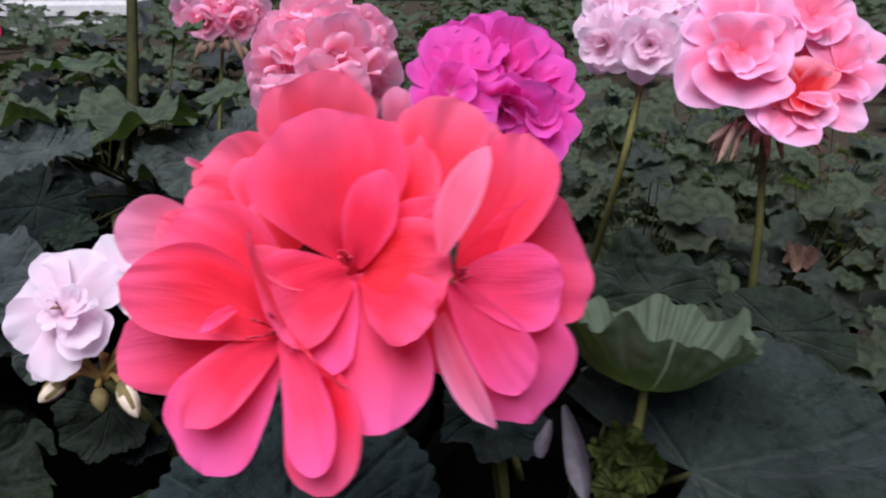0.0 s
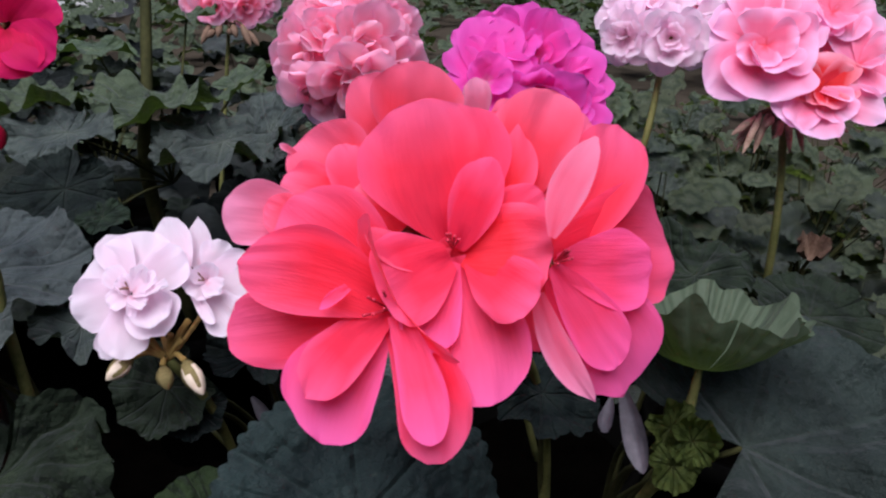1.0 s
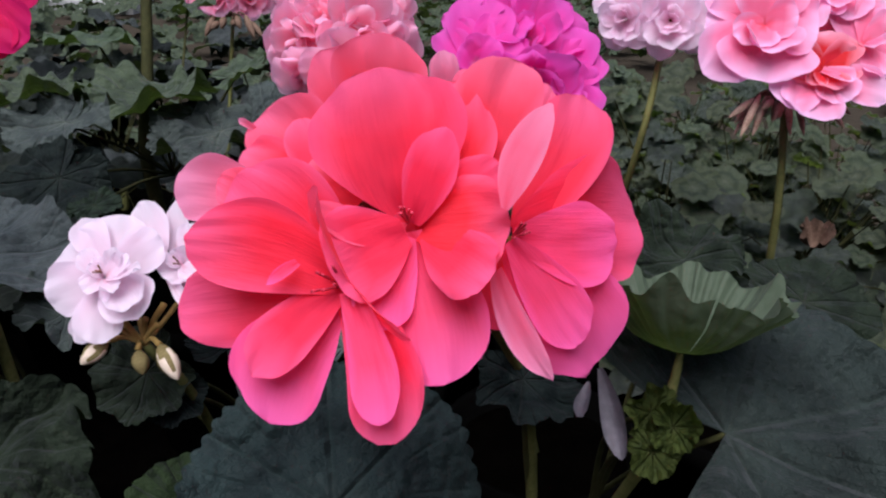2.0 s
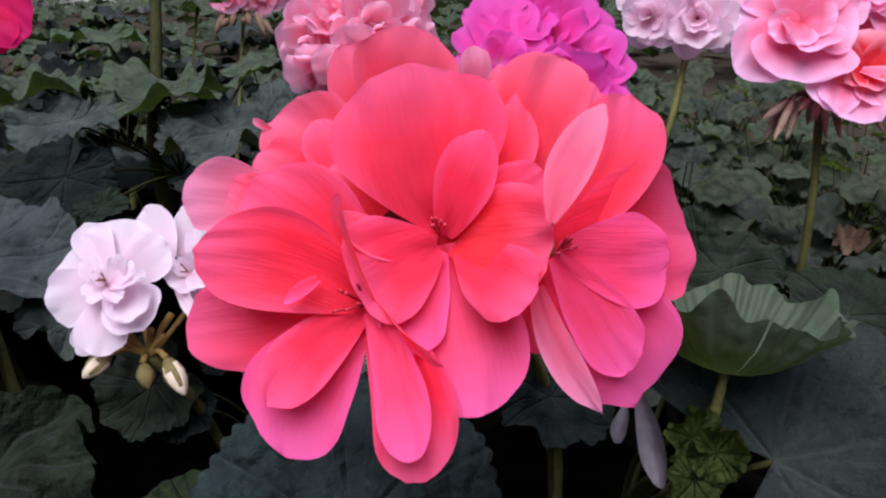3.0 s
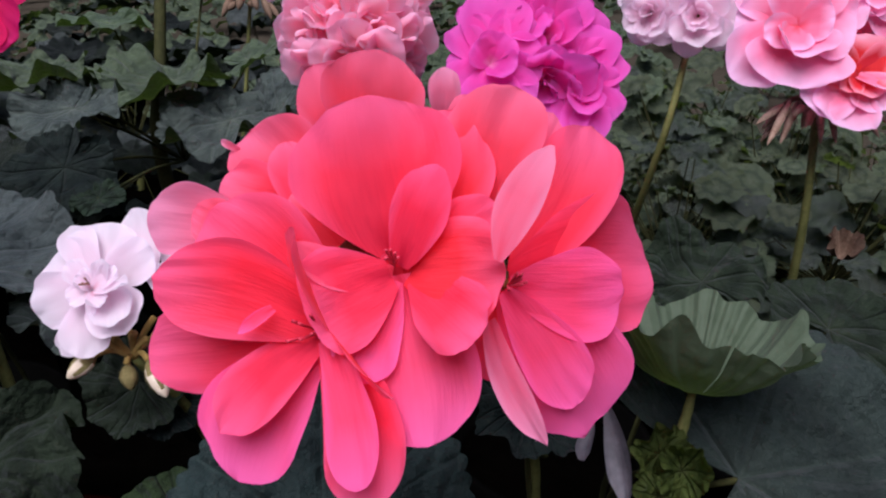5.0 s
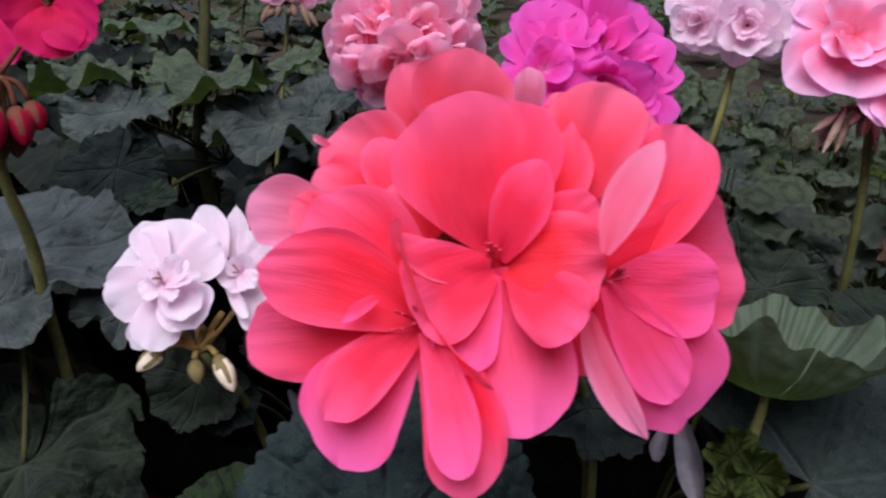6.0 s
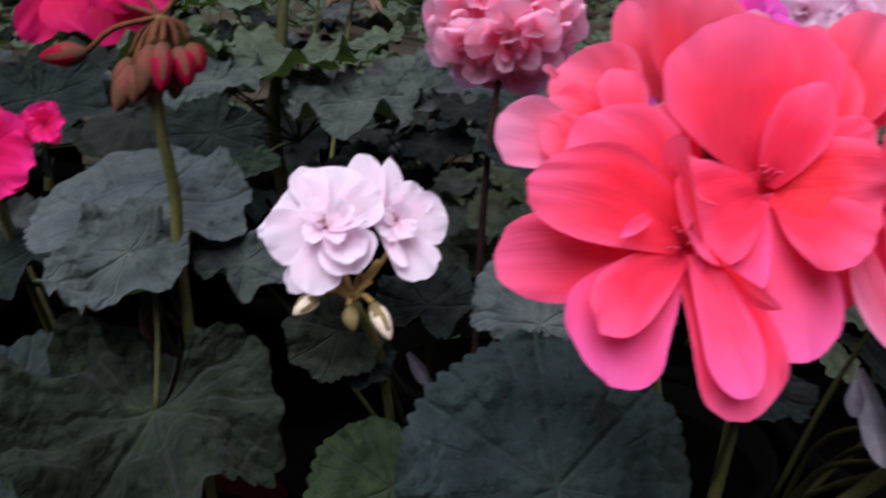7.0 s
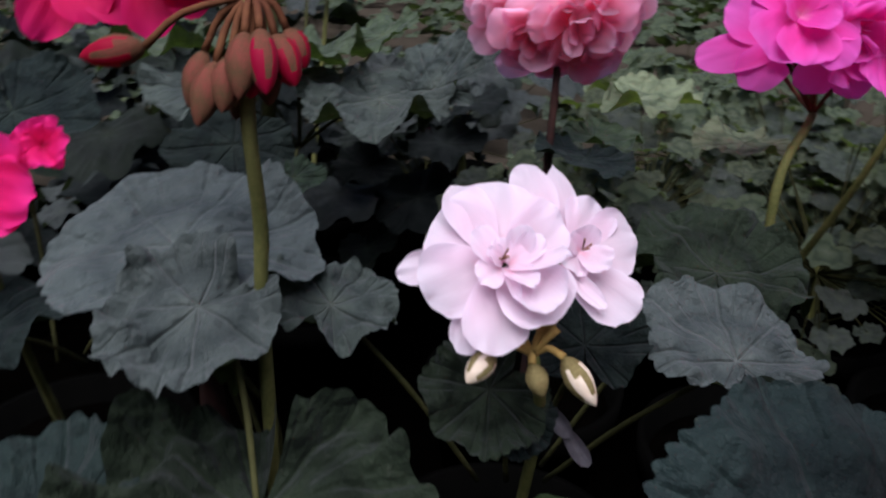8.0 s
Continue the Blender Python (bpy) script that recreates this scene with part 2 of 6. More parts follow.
DRY = plain_mat("dry_petal", (0.05, 0.046, 0.056), (0.11, 0.10, 0.118), 160)
DEAD = plain_mat("withered", (0.085, 0.050, 0.032), (0.20, 0.135, 0.10), 300, 0.9, spec=0.05)
HUSK = plain_mat("dry_husk", (0.20, 0.12, 0.08), (0.46, 0.33, 0.26), 500, 0.9, spec=0.05)
ANTHER = plain_mat("anther", (0.16, 0.07, 0.05), (0.30, 0.14, 0.08), 400)
STAMEN = plain_mat("filament", (0.40, 0.01, 0.03), (0.62, 0.04, 0.09), 400)
# Pots, soil and ground are near black: shade between plants put into colour.
POT_SHADE = plain_mat("pot_plastic_shade", (0.0012, 0.0012, 0.0012), (0.002, 0.002, 0.0018), 60, 0.9, spec=0.0)
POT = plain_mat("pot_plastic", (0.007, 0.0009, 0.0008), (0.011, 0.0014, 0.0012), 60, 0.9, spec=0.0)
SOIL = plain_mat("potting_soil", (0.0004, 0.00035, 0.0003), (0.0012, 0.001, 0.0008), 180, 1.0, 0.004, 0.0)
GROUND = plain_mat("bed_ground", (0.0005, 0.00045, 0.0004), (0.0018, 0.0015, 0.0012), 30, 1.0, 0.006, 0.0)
SKY_BLOCK = plain_mat("sky_block", (0.012, 0.018, 0.012), (0.03, 0.04, 0.028), 40, 0.95, 0.001, 0.1)
EARTH = plain_mat("trodden_earth", (0.032, 0.027, 0.020), (0.050, 0.041, 0.032), 130, 1.0, 0.006, 0.0)
KERB = plain_mat("kerb_concrete", (0.34, 0.34, 0.34), (0.5, 0.5, 0.5), 60, 0.9, 0.002)


# ---- mesh makers ----
def mesh_from(name, verts, faces, mat, uvs=None, smooth=True):
    me = bpy.data.meshes.new(name)
    me.from_pydata([tuple(v) for v in verts], [], faces)
    if uvs is not None:
        layer = me.uv_layers.new(name="uv")
        idx = np.empty(len(me.loops), dtype=np.int32)
        me.loops.foreach_get("vertex_index", idx)
        layer.data.foreach_set("uv", np.asarray(uvs, dtype=np.float32)[idx].ravel())
    if smooth:
        me.polygons.foreach_set("use_smooth", [True] * len(me.polygons))
    me.materials.append(mat)
    me.update()
    return me


def part(name, me, parent, label="", m=None):
    ob = new(name, me)
    ob.parent = parent
    if m is not None:
        ob.matrix_basis = m
    if label:
        tagged(ob, label)
    return ob


def thing(name, place, label, category, group="", kind=""):
    ob = new(name)
    ob.location = place
    return tagged(ob, label, category, group, kind)


def petal_mesh(name, mat, length, width, cup=0.15, bow=0.1, ruffle=0.05, notch=0.0, widest=0.64, nu=12, nv=8, seed=0, claw=0.24, rag=1.0, taper=0.5, sweep=0.0, curl=0.0):
    """A petal from its claw at the origin to its tip on +y, facing +z. cup lifts the sides, bow arches the middle
    (as shares of width and length); ruffle waves the outer margin; sweep bends the midrib sideways; curl rolls the outer
    margin (forward where positive); the tip bends back a little."""
    rnd = random.Random(seed)
    ph, ph2, tw, skew = rnd.uniform(0, 6.3), rnd.uniform(0, 6.3), rnd.uniform(-0.06, 0.06), rnd.uniform(-0.05, 0.05)
    off = Vector((rnd.uniform(0, 50), rnd.uniform(0, 50), rnd.uniform(0, 50)))
    verts, uvs, faces = [], [], []
    for i in range(nu + 1):
        a = i / nu
        u = a if a < 0.5 else 0.5 + 0.5 * math.sin((a - 0.5) * math.pi)
        if u < widest:
            k = u / widest
            s = claw + (1 - claw) * (1 - (1 - k) ** 1.7)
        else:
            k = (u - widest) / (1 - widest)
            s = max(0.0, 1 - k ** 2.5) ** taper
        s = max(s, 0.02)
        for j in range(nv + 1):
            v = 2 * j / nv - 1
            big = noise.noise(off + Vector((v * s * 1.3, u * 1.6, 0)))
            small = noise.noise(off + Vector((v * s * 4.2, u * 3.6, 9)))
            edge = 1 + 0.07 * rag * noise.noise(off + Vector((v * 1.5, u * 3.5, 20))) * u
            x = v * s * width / 2 * edge + (tw + skew * v) * width * u * u
            y = length * u * (1 - notch * (1 - abs(v)) * u ** 6) - 0.03 * length * v * v * u * s
            y *= 1 + rag * (0.02 * math.sin(4.3 * v * s + ph) + 0.05 * noise.noise(off + Vector((v * s * 3.5, 0, 33)))) * u ** 4 * s
            q = v * s
            z = bow * length * 4 * u * (1 - u) + cup * width * q * q - 0.02 * length * max(0.0, u - 0.7) ** 2 * 4
            z += ruffle * width * u * u * (math.sin(5.2 * q + ph) * 0.45 + math.sin(9.5 * q + 4 * u + ph2) * 0.32) * (0.15 + q * q + 0.25 * u ** 6)
            z += width * u * (0.085 * big + 0.034 * small)
            z -= 0.025 * width * math.exp(-(q * 6) ** 2) * (1 - u)
            z += 0.007 * width * math.sin(v * s * 11 + ph) * u * (1.15 - u)
            z += curl * length * (max(0.0, u - 0.6) ** 2 * 3 + max(0.0, abs(q) - 0.7) ** 2)
            x += sweep * length * 4 * u * (1 - u)
            verts.append((x, y, z))
            uvs.append((v * (0.35 + 0.65 * s), u))
    w = nv + 1
    for i in range(nu):
        for j in range(nv):
            faces.append((i * w + j, i * w + j + 1, (i + 1) * w + j + 1, (i + 1) * w + j))
    return mesh_from(name, verts, faces, mat, uvs)


def axes_to(place, along, face):
    """A pose whose y runs along, and whose z leans to face."""
    y = Vector(along).normalized()
    z = Vector(face)
    z = (z - y * z.dot(y)).normalized()
    x = y.cross(z)
    m = Matrix((x, y, z)).transposed().to_4x4()
    m.translation = place
    return m


seeds = iter(range(1, 100000))


def petal(parent, base, tip, face, width, mat, cup=0.12, bow=0.08, ruffle=0.05, widest=0.64, label="", name="petal", claw=0.22, rag=1.4, taper=0.5, sweep=0.0, curl=0.0):
    """One petal in world metres under a part of a thing."""
    along = Vector(tip) - Vector(base)
    me = petal_mesh(name, mat, along.length, width, cup, bow, ruffle, 0.0, widest, 24, 18, next(seeds), claw, rag, taper, sweep, curl)
    origin = parent.parent.location + parent.location if parent.parent else parent.location
    return part(name, me, parent, label, axes_to(Vector(base) - origin, along, face))


def tube_mesh(name, mat, points, radii, sides=8, rings=10, bend=0.0, seed=0):
    """A round stalk through control points (Catmull-Rom), tapered by radii at its ends, with its ends closed."""
    pts = [Vector(p) for p in points]
    if len(pts) == 2:
        pts = [pts[0], pts[0].lerp(pts[1], 0.5) + Vector((bend, bend * 0.5, 0)), pts[1]]
    ext = [pts[0] * 2 - pts[1], *pts, pts[-1] * 2 - pts[-2]]
    path = []
    n = len(pts) - 1
    for k in range(rings + 1):
        f = min(k / rings * n, n - 1e-6)
        i, s = int(f), f - int(f)
        a, b, c, d = ext[i:i + 4]
        path.append(0.5 * (2 * b + (c - a) * s + (2 * a - 5 * b + 4 * c - d) * s * s + (3 * b - a - 3 * c + d) * s ** 3))
    verts, faces = [], []
    rnd = random.Random(seed)
    up = Vector((0.31, 0.87, 0.2)).normalized()
    for k, p in enumerate(path):
        tan = (path[min(k + 1, rings)] - path[max(k - 1, 0)]).normalized()
        side = tan.cross(up).normalized()
        other = tan.cross(side)
        r = radii[0] + (radii[1] - radii[0]) * k / rings
        r *= 1 + rnd.uniform(-0.07, 0.07)
        for j in range(sides):
            an = 2 * math.pi * j / sides
            verts.append(p + (side * math.cos(an) + other * math.sin(an)) * r)
    for k in range(rings):
        for j in range(sides):
            q = (j + 1) % sides
            faces.append((k * sides + j, k * sides + q, (k + 1) * sides + q, (k + 1) * sides + j))
    faces.append(tuple(range(sides))[::-1])
    faces.append(tuple(range(rings * sides, (rings + 1) * sides)))
    return mesh_from(name, verts, faces, mat)


def stalk(name, parent, points, radii, mat, label="", sides=8, rings=10, bend=0.0):
    """A tube given in world metres, as a part of parent, which is a thing or a part right under one."""
    origin = parent.location.copy()
    if parent.parent:
        origin = parent.parent.location + parent.location
    pts = [Vector(p) - origin for p in points]
    return part(name, tube_mesh(name, mat, pts, radii, sides, rings, bend, next(seeds)), parent, label)


def lathe_mesh(name, mat, profile, sides=12):
    """A turned body round z from (radius, height) pairs."""
    verts, faces = [], []
    for r, z in profile:
        for j in range(sides):
            an = 2 * math.pi * j / sides
            verts.append((r * math.cos(an), r * math.sin(an), z))
    for k in range(len(profile) - 1):
        for j in range(sides):
            q = (j + 1) % sides
            faces.append((k * sides + j, k * sides + q, (k + 1) * sides + q, (k + 1) * sides + j))
    return mesh_from(name, verts, faces, mat)


def bud(parent, base, tip, radius, mat, name="bud", label="", petal_part=None):
    """A closed bud from its foot to its point, with sepal ridges, in world metres. petal_part: a material for the tip that opens."""
    origin = parent.location.copy()
    if parent.parent:
        origin = parent.parent.location + parent.location
    along = Vector(tip) - Vector(base)
    n, L = 12, along.length
    prof = [(0.10, 0), (0.45, 0.06), (0.8, 0.22), (1.0, 0.42), (0.92, 0.62), (0.62, 0.82), (0.28, 0.95), (0.04, 1.0)]
    verts, faces = [], []
    for r, h in prof:
        for j in range(n):
            an = 2 * math.pi * j / n
            rr = radius * r * (1 + 0.10 * math.cos(5 * an + h * 2.0))
            verts.append((rr * math.cos(an), L * h, rr * math.sin(an)))
    for k in range(len(prof) - 1):
        for j in range(n):
            q = (j + 1) % n
            faces.append((k * n + j, (k + 1) * n + j, (k + 1) * n + q, k * n + q))
    me = mesh_from(name, verts, faces, mat)
    if petal_part:
        me.materials.append(petal_part)
        for i, f in enumerate(me.polygons):
            f.material_index = 1 if i // n >= 5 or (i // n >= 2 and (i % n) % 3 == 1) or (i // n >= 3 and (i % n) % 3) else 0
    return part(name, me, parent, label, axes_to(Vector(base) - origin, along, (0.3, -1, 0.4)))


def leaf_mesh(name, mat, radius, seed=0, cup=0.1, fold=0.05, ruffle=0.03, droop=0.0, lobe=0.07, teeth=36, sinus=0.55, nt=228, nr=11, crease=0.0, wild=0.16, pillow=0.035, back=0.24, bite=1.0, gap=0.015):
    """A round, scalloped leaf with its stalk at the origin, its middle vein on +y, facing +z, and a cleft on -y.
    cup: margin up; fold: valleys along the main veins; ruffle: waves of the margin; droop: far end down; crease: the halves
    folded up; wild: an uneven warp; pillow: how far the blade swells between its sunken veins; back: how short the rear lobes are; bite: depth of the teeth;
    gap: how far the cleft stands open, as a share of the whole turn."""
    rnd = random.Random(seed)
    ph = [rnd.uniform(0, 6.3) for _ in range(5)]
    veins = [math.radians(a + rnd.uniform(-9, 9)) for a in (-148, -98, -49, 0, 49, 98, 148)]
    off = Vector((rnd.uniform(0, 90), rnd.uniform(0, 90), rnd.uniform(0, 90)))
    verts, uvs, faces = [(0, 0, 0)], [(0.0, 0.0)], []
    limit = math.pi * (1 - gap)
    for i in range(nt + 1):
        th = -limit + 2 * limit * i / nt
        left = max((v for v in veins if v <= th), default=None)
        right = min((v for v in veins if v > th), default=None)
        if left is None or right is None:
            near = min(1.0, min(abs(th - v) for v in veins) / radians(26))
        else:
            near = min(th - left, right - th) / ((right - left) / 2)
        k = abs(th) / math.pi
        r = radius * (1.0 - lobe * 0.6 * (1 - math.cos(math.pi * near)))
        r *= 1 - back * k ** 2 + 0.03 * math.sin(2 * th + ph[0])
        r *= 1 - (1 - sinus) * max(0.0, (k - 0.80) / 0.20) ** 1.5
        tooth = abs(math.sin(teeth / 2 * th + ph[1] + 0.5 * math.sin(5 * th + ph[3])))
        r *= 1 + bite * (0.050 + 0.022 * math.sin(3 * th + ph[2])) * (tooth - 0.5) * (0.7 + 0.6 * noise.noise(off + Vector((th * 3, 0, 5)))) + 0.05 * noise.noise(off + Vector((math.sin(th), math.cos(th), 0)) * 2.2)
        for j in range(1, nr + 1):
            s = j / nr
            x, y = r * s * math.sin(th), r * s * math.cos(th)
            q = s * s
            z = cup * radius * q - fold * radius * q * math.cos(math.pi * near) * (0.6 + 0.4 * math.sin(th * 2 + ph[3]))
            z += ruffle * radius * s ** 4 * (math.sin(6 * th + ph[4]) + 0.6 * math.sin(11 * th + ph[0]) + 0.5 * math.sin(17 * th + ph[1]))
            z += 0.06 * radius * q * math.sin(2 * th + ph[2]) - droop * radius * max(0.0, y / radius) ** 2
            z += pillow * radius * s * (near ** 0.6 - 0.5)
            z += 0.5 * pillow * radius * max(0.0, s - 0.4) * (min(1.0, abs(near - 0.55) * 4) - 0.5)
            p = Vector((x / radius, y / radius, 0))
            z += radius * s * (wild * noise.noise(off + p * 1.9) + 0.42 * wild * noise.noise(off + p * 4.5))
            z += crease * abs(x)
            verts.append((x, y, z))
            uvs.append((near, s))
    for i in range(nt):
        a, b = 1 + i * nr, 1 + (i + 1) * nr
        faces.append((0, b, a))
        for j in range(nr - 1):
            faces.append((a + j, b + j, b + j + 1, a + j + 1))
    return mesh_from(name, verts, faces, mat, uvs)


def leaf(plant, place, face, heading, radius, mat, foot=None, label="", petiole_mat=None, petiole_r=0.0010, **shape):
    """A leaf under a plant, in world metres: place of its stalk's end, the way it faces, the way its middle vein runs, and the
    foot of its stalk on the plant."""
    me = leaf_mesh("leaf", mat, radius, next(seeds), **shape)
    m = axes_to(Vector(place) - plant.location, heading, face)
    ob = part("leaf", me, plant, label, m)
    if foot is not None:
        a, b = Vector(place) - Vector(face).normalized() * 0.0006, Vector(foot)
        mid = a.lerp(b, 0.5) + Vector((0, 0, 0.012)) - Vector(face).normalized() * 0.01
        inv = m.inverted()
        pts = [inv @ (p - plant.location) for p in (b, mid, a)]
        part("petiole", tube_mesh("petiole", petiole_mat or STALK_DEEP, pts, (petiole_r * 1.25, petiole_r), 7, 9, 0, next(seeds)), ob)
    return ob


def stamens(floret, place, face, length, mat, count=6):
    """Filaments that stand out of a floret's middle, each with its swollen anther (world metres)."""
    origin = floret.parent.location + floret.location
    f = Vector(face).normalized()
    rnd = random.Random(next(seeds))
    for _ in range(count):
        d = (f + Vector([rnd.uniform(-0.3, 0.3) for _ in range(3)])).normalized() * length * rnd.uniform(0.7, 1.1)
        me = tube_mesh("filament", mat, [(0, 0, 0), d * 0.5, d * 0.8, d], (0.00022, 0.00034), 5, 6)
        part("filament", me, floret, "", Matrix.Translation(Vector(place) - origin))


def floret_part(plant, place, face, hub, calyx_mat, pedicel_mat):
    """The calyx and stalk of one floret; its petals become its children. World metres."""
    ob = new("floret", None)
    p, f, h = Vector(place), Vector(face).normalized(), Vector(hub)
    back = p - f * 0.018
    pts = [h - p, (h + back) / 2 + f * -0.003 - p, back - p, p - f * 0.013 - p]
    me = tube_mesh("floret", pedicel_mat, pts, (0.0009, 0.0012), 7, 12, 0, next(seeds))
    bpy.data.objects.remove(ob)
    ob = part("floret", me, plant)
    ob.location = p - plant.location
    return ob


def rosette(plant, place, face, hub, radius, mats, rings, calyx_mat=None, pedicel_mat=None, seed=0, coarse=False):
    """A full floret: rings of (count, length share, opening in degrees from the axis, width share), outermost first."""
    rnd = random.Random(seed)
    fl = floret_part(plant, place, face, hub, calyx_mat or CALYX, pedicel_mat or PEDICEL)
    base = axes_to((0, 0, 0), Vector(face).orthogonal(), face).to_3x3()
    spin = rnd.uniform(0, 6.3)
    for k, (count, share, opening, wide) in enumerate(rings):
        for i in range(count):
            an = spin + 2 * math.pi * (i + 0.5 * (k % 2)) / count + rnd.uniform(-0.28, 0.28)
            op = radians(opening + rnd.uniform(-14, 14))
            d = base @ Vector((math.cos(an) * math.sin(op), math.sin(an) * math.sin(op), math.cos(op)))
            n = base @ Vector((-math.cos(an) * math.cos(op), -math.sin(an) * math.cos(op), math.sin(op)))
            L = radius * share * rnd.uniform(0.85, 1.12)
            key = (mats.name, k, rnd.randrange(5), coarse)
            if key not in SHARED:
                SHARED[key] = petal_mesh("petal", mats, 1.0, wide, 0.12, -0.06 if k else 0.03, 0.17, 0.0, 0.66, 8 if coarse else 11, 6 if coarse else 8, len(SHARED) + 7, 0.25, 2.5)
            m = axes_to(d * 0.0015, d, n) @ Matrix.Diagonal((L, L, L, 1))
            part("petal", SHARED[key], fl, "", m)
    return fl


SHARED = {}


def joined_blades(name, mat, blades):
    """Many leaves joined into one mesh: rows of (mesh, pose)."""
    verts, faces, uvs = [], [], []
    for me, m in blades:
        n = len(verts)
        co = np.empty(len(me.vertices) * 3, dtype=np.float32)
        me.vertices.foreach_get("co", co)
        co = co.reshape(-1, 3) @ np.array(m.to_3x3()).T + np.array(m.translation)
        verts += co.tolist()
        faces += [tuple(i + n for i in p.vertices) for p in me.polygons]
        per = {}
        lay = me.uv_layers[0].data
        for lo in me.loops:
            per[lo.vertex_index] = tuple(lay[lo.index].uv)
        uvs += [per.get(i, (0, 0)) for i in range(len(me.vertices))]
    return mesh_from(name, verts, faces, mat, uvs)


# ---- setting ----
def ground_mesh():
    n, size = 60, 9.0
    verts, faces = [], []
    for i in range(n + 1):
        for j in range(n + 1):
            a, b = 2 * i / n - 1, 2 * j / n - 1
            x, y = size * a * abs(a) ** 1.2, 0.5 + size * b * abs(b) ** 1.2
            verts.append((x, y, 0.012 * noise.noise((x * 9, y * 9, 0)) + 0.006 * noise.noise((x * 31, y * 31, 3))))
    for i in range(n):
        for j in range(n):
            k = i * (n + 1) + j
            faces.append((k, k + n + 1, k + n + 2, k + 1))
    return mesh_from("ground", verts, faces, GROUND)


ground = tagged(new("ground", ground_mesh()), "flower bed soil, shade put into its near-black colour", "ground", kind="structure")


def flower_pot(x, y, height=0.15, radius=0.062, mat=None, label="plastic nursery pot and soil, coloured near black for shade"):
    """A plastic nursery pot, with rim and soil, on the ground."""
    mat = mat or POT_SHADE
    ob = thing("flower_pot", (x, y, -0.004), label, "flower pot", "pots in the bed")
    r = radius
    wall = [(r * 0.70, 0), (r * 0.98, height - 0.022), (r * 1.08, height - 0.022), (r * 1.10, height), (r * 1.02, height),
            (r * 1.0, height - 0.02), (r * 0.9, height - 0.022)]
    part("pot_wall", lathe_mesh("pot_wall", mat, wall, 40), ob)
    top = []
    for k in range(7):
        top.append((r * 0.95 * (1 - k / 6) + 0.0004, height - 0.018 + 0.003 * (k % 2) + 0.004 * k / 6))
    part("soil", lathe_mesh("soil", SOIL, top, 28), ob, "potting soil, shade put into its near-black colour")
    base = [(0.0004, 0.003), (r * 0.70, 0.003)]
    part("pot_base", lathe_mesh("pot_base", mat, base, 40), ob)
    return ob


def sky_block_wall(name, a, b, height=3.4, thick=0.04):
    """A plain dark wall with two battens, from a to b on the ground, added unseen to cut low sky light."""
    (x0, y0), (x1, y1) = a, b
    d = Vector((x1 - x0, y1 - y0, 0))
    n = Vector((-d.y, d.x, 0)).normalized() * thick
    ring = [Vector((x0, y0, -0.05)), Vector((x1, y1, -0.05)), Vector((x1, y1, -0.05)) + n, Vector((x0, y0, -0.05)) + n]
    up = Vector((0, 0, height + 0.05))
    verts = ring + [v + up for v in ring]
    faces = [(0, 1, 5, 4), (1, 2, 6, 5), (2, 3, 7, 6), (3, 0, 4, 7), (4, 5, 6, 7), (3, 2, 1, 0)]
    return tagged(new(name, mesh_from(name, verts, faces, SKY_BLOCK, smooth=False)), "added unseen dark green wall that blocks low sky light", "wall", kind="structure")


# Added unseen round the bed, so that light comes mainly from above.
sky_block_wall("wall_north", (-6.5, 8.6), (6.5, 8.6))
sky_block_wall("wall_south", (6.5, -7.4), (-6.5, -7.4))
sky_block_wall("wall_west", (-6.5, -7.4), (-6.5, 8.6))
sky_block_wall("wall_east", (6.5, 8.6), (6.5, -7.4))


def path_mesh():
    """A worn strip of earth and straw behind the bed, slightly uneven, with a wavering near edge."""
    n = 40
    verts, faces = [], []
    for i in range(n + 1):
        for j in range(n + 1):
            x = -6.4 + 12.8 * i / n
            y0 = 1.12 - 0.36 / (1 + math.exp(-(x - 0.05) * 9)) + 0.05 * noise.noise((x * 2, 0, 0))
            y = y0 + (8.5 - y0) * (j / n) ** 2
            verts.append((x, y, 0.022 + 0.002 * noise.noise((x * 5, y * 5, 7))))
    for i in range(n):
        for j in range(n):
            k = i * (n + 1) + j
            faces.append((k, k + n + 1, k + n + 2, k + 1))
    return mesh_from("path", verts, faces, EARTH)


tagged(new("path", path_mesh()), "brown trodden earth and straw behind the bed", "path", kind="structure")
front = new("path", path_mesh())
front.matrix_world = pose(0, -0.12, 0) @ Matrix.Diagonal((1, -0.83, 1, 1)) @ pose(0, -0.9, 0)
tagged(front, "brown trodden earth in front of the bed", "path", kind="structure")


def kerb_mesh():
    """A low concrete kerb with a worn top edge and a groove along its face."""
    prof = [(0, -0.02), (0, 0.10), (0.015, 0.105), (0.015, 0.135), (0, 0.14), (0.012, 0.20), (0.03, 0.215), (0.34, 0.215), (0.36, 0.20), (0.36, -0.02)]
    verts, faces = [], []
    n = 24
    for i in range(n + 1):
        for y, z in prof:
            x = -6.2 + 4.3 * i / n
            verts.append((x, 4.7 + y + 0.03 * noise.noise((x, 1, 0)), z + 0.006 * noise.noise((x * 3, y * 9, z))))
    w = len(prof)
    for i in range(n):
        for k in range(w - 1):
            faces.append((i * w + k, (i + 1) * w + k, (i + 1) * w + k + 1, i * w + k + 1))
    faces += [tuple(range(w)), tuple(n * w + k for k in reversed(range(w)))]
    return mesh_from("kerb", verts, faces, KERB, smooth=False)


tagged(new("kerb", kerb_mesh()), "pale concrete kerb beyond the flower bed", "kerb", kind="structure")

SOIL_TOP = 0.132


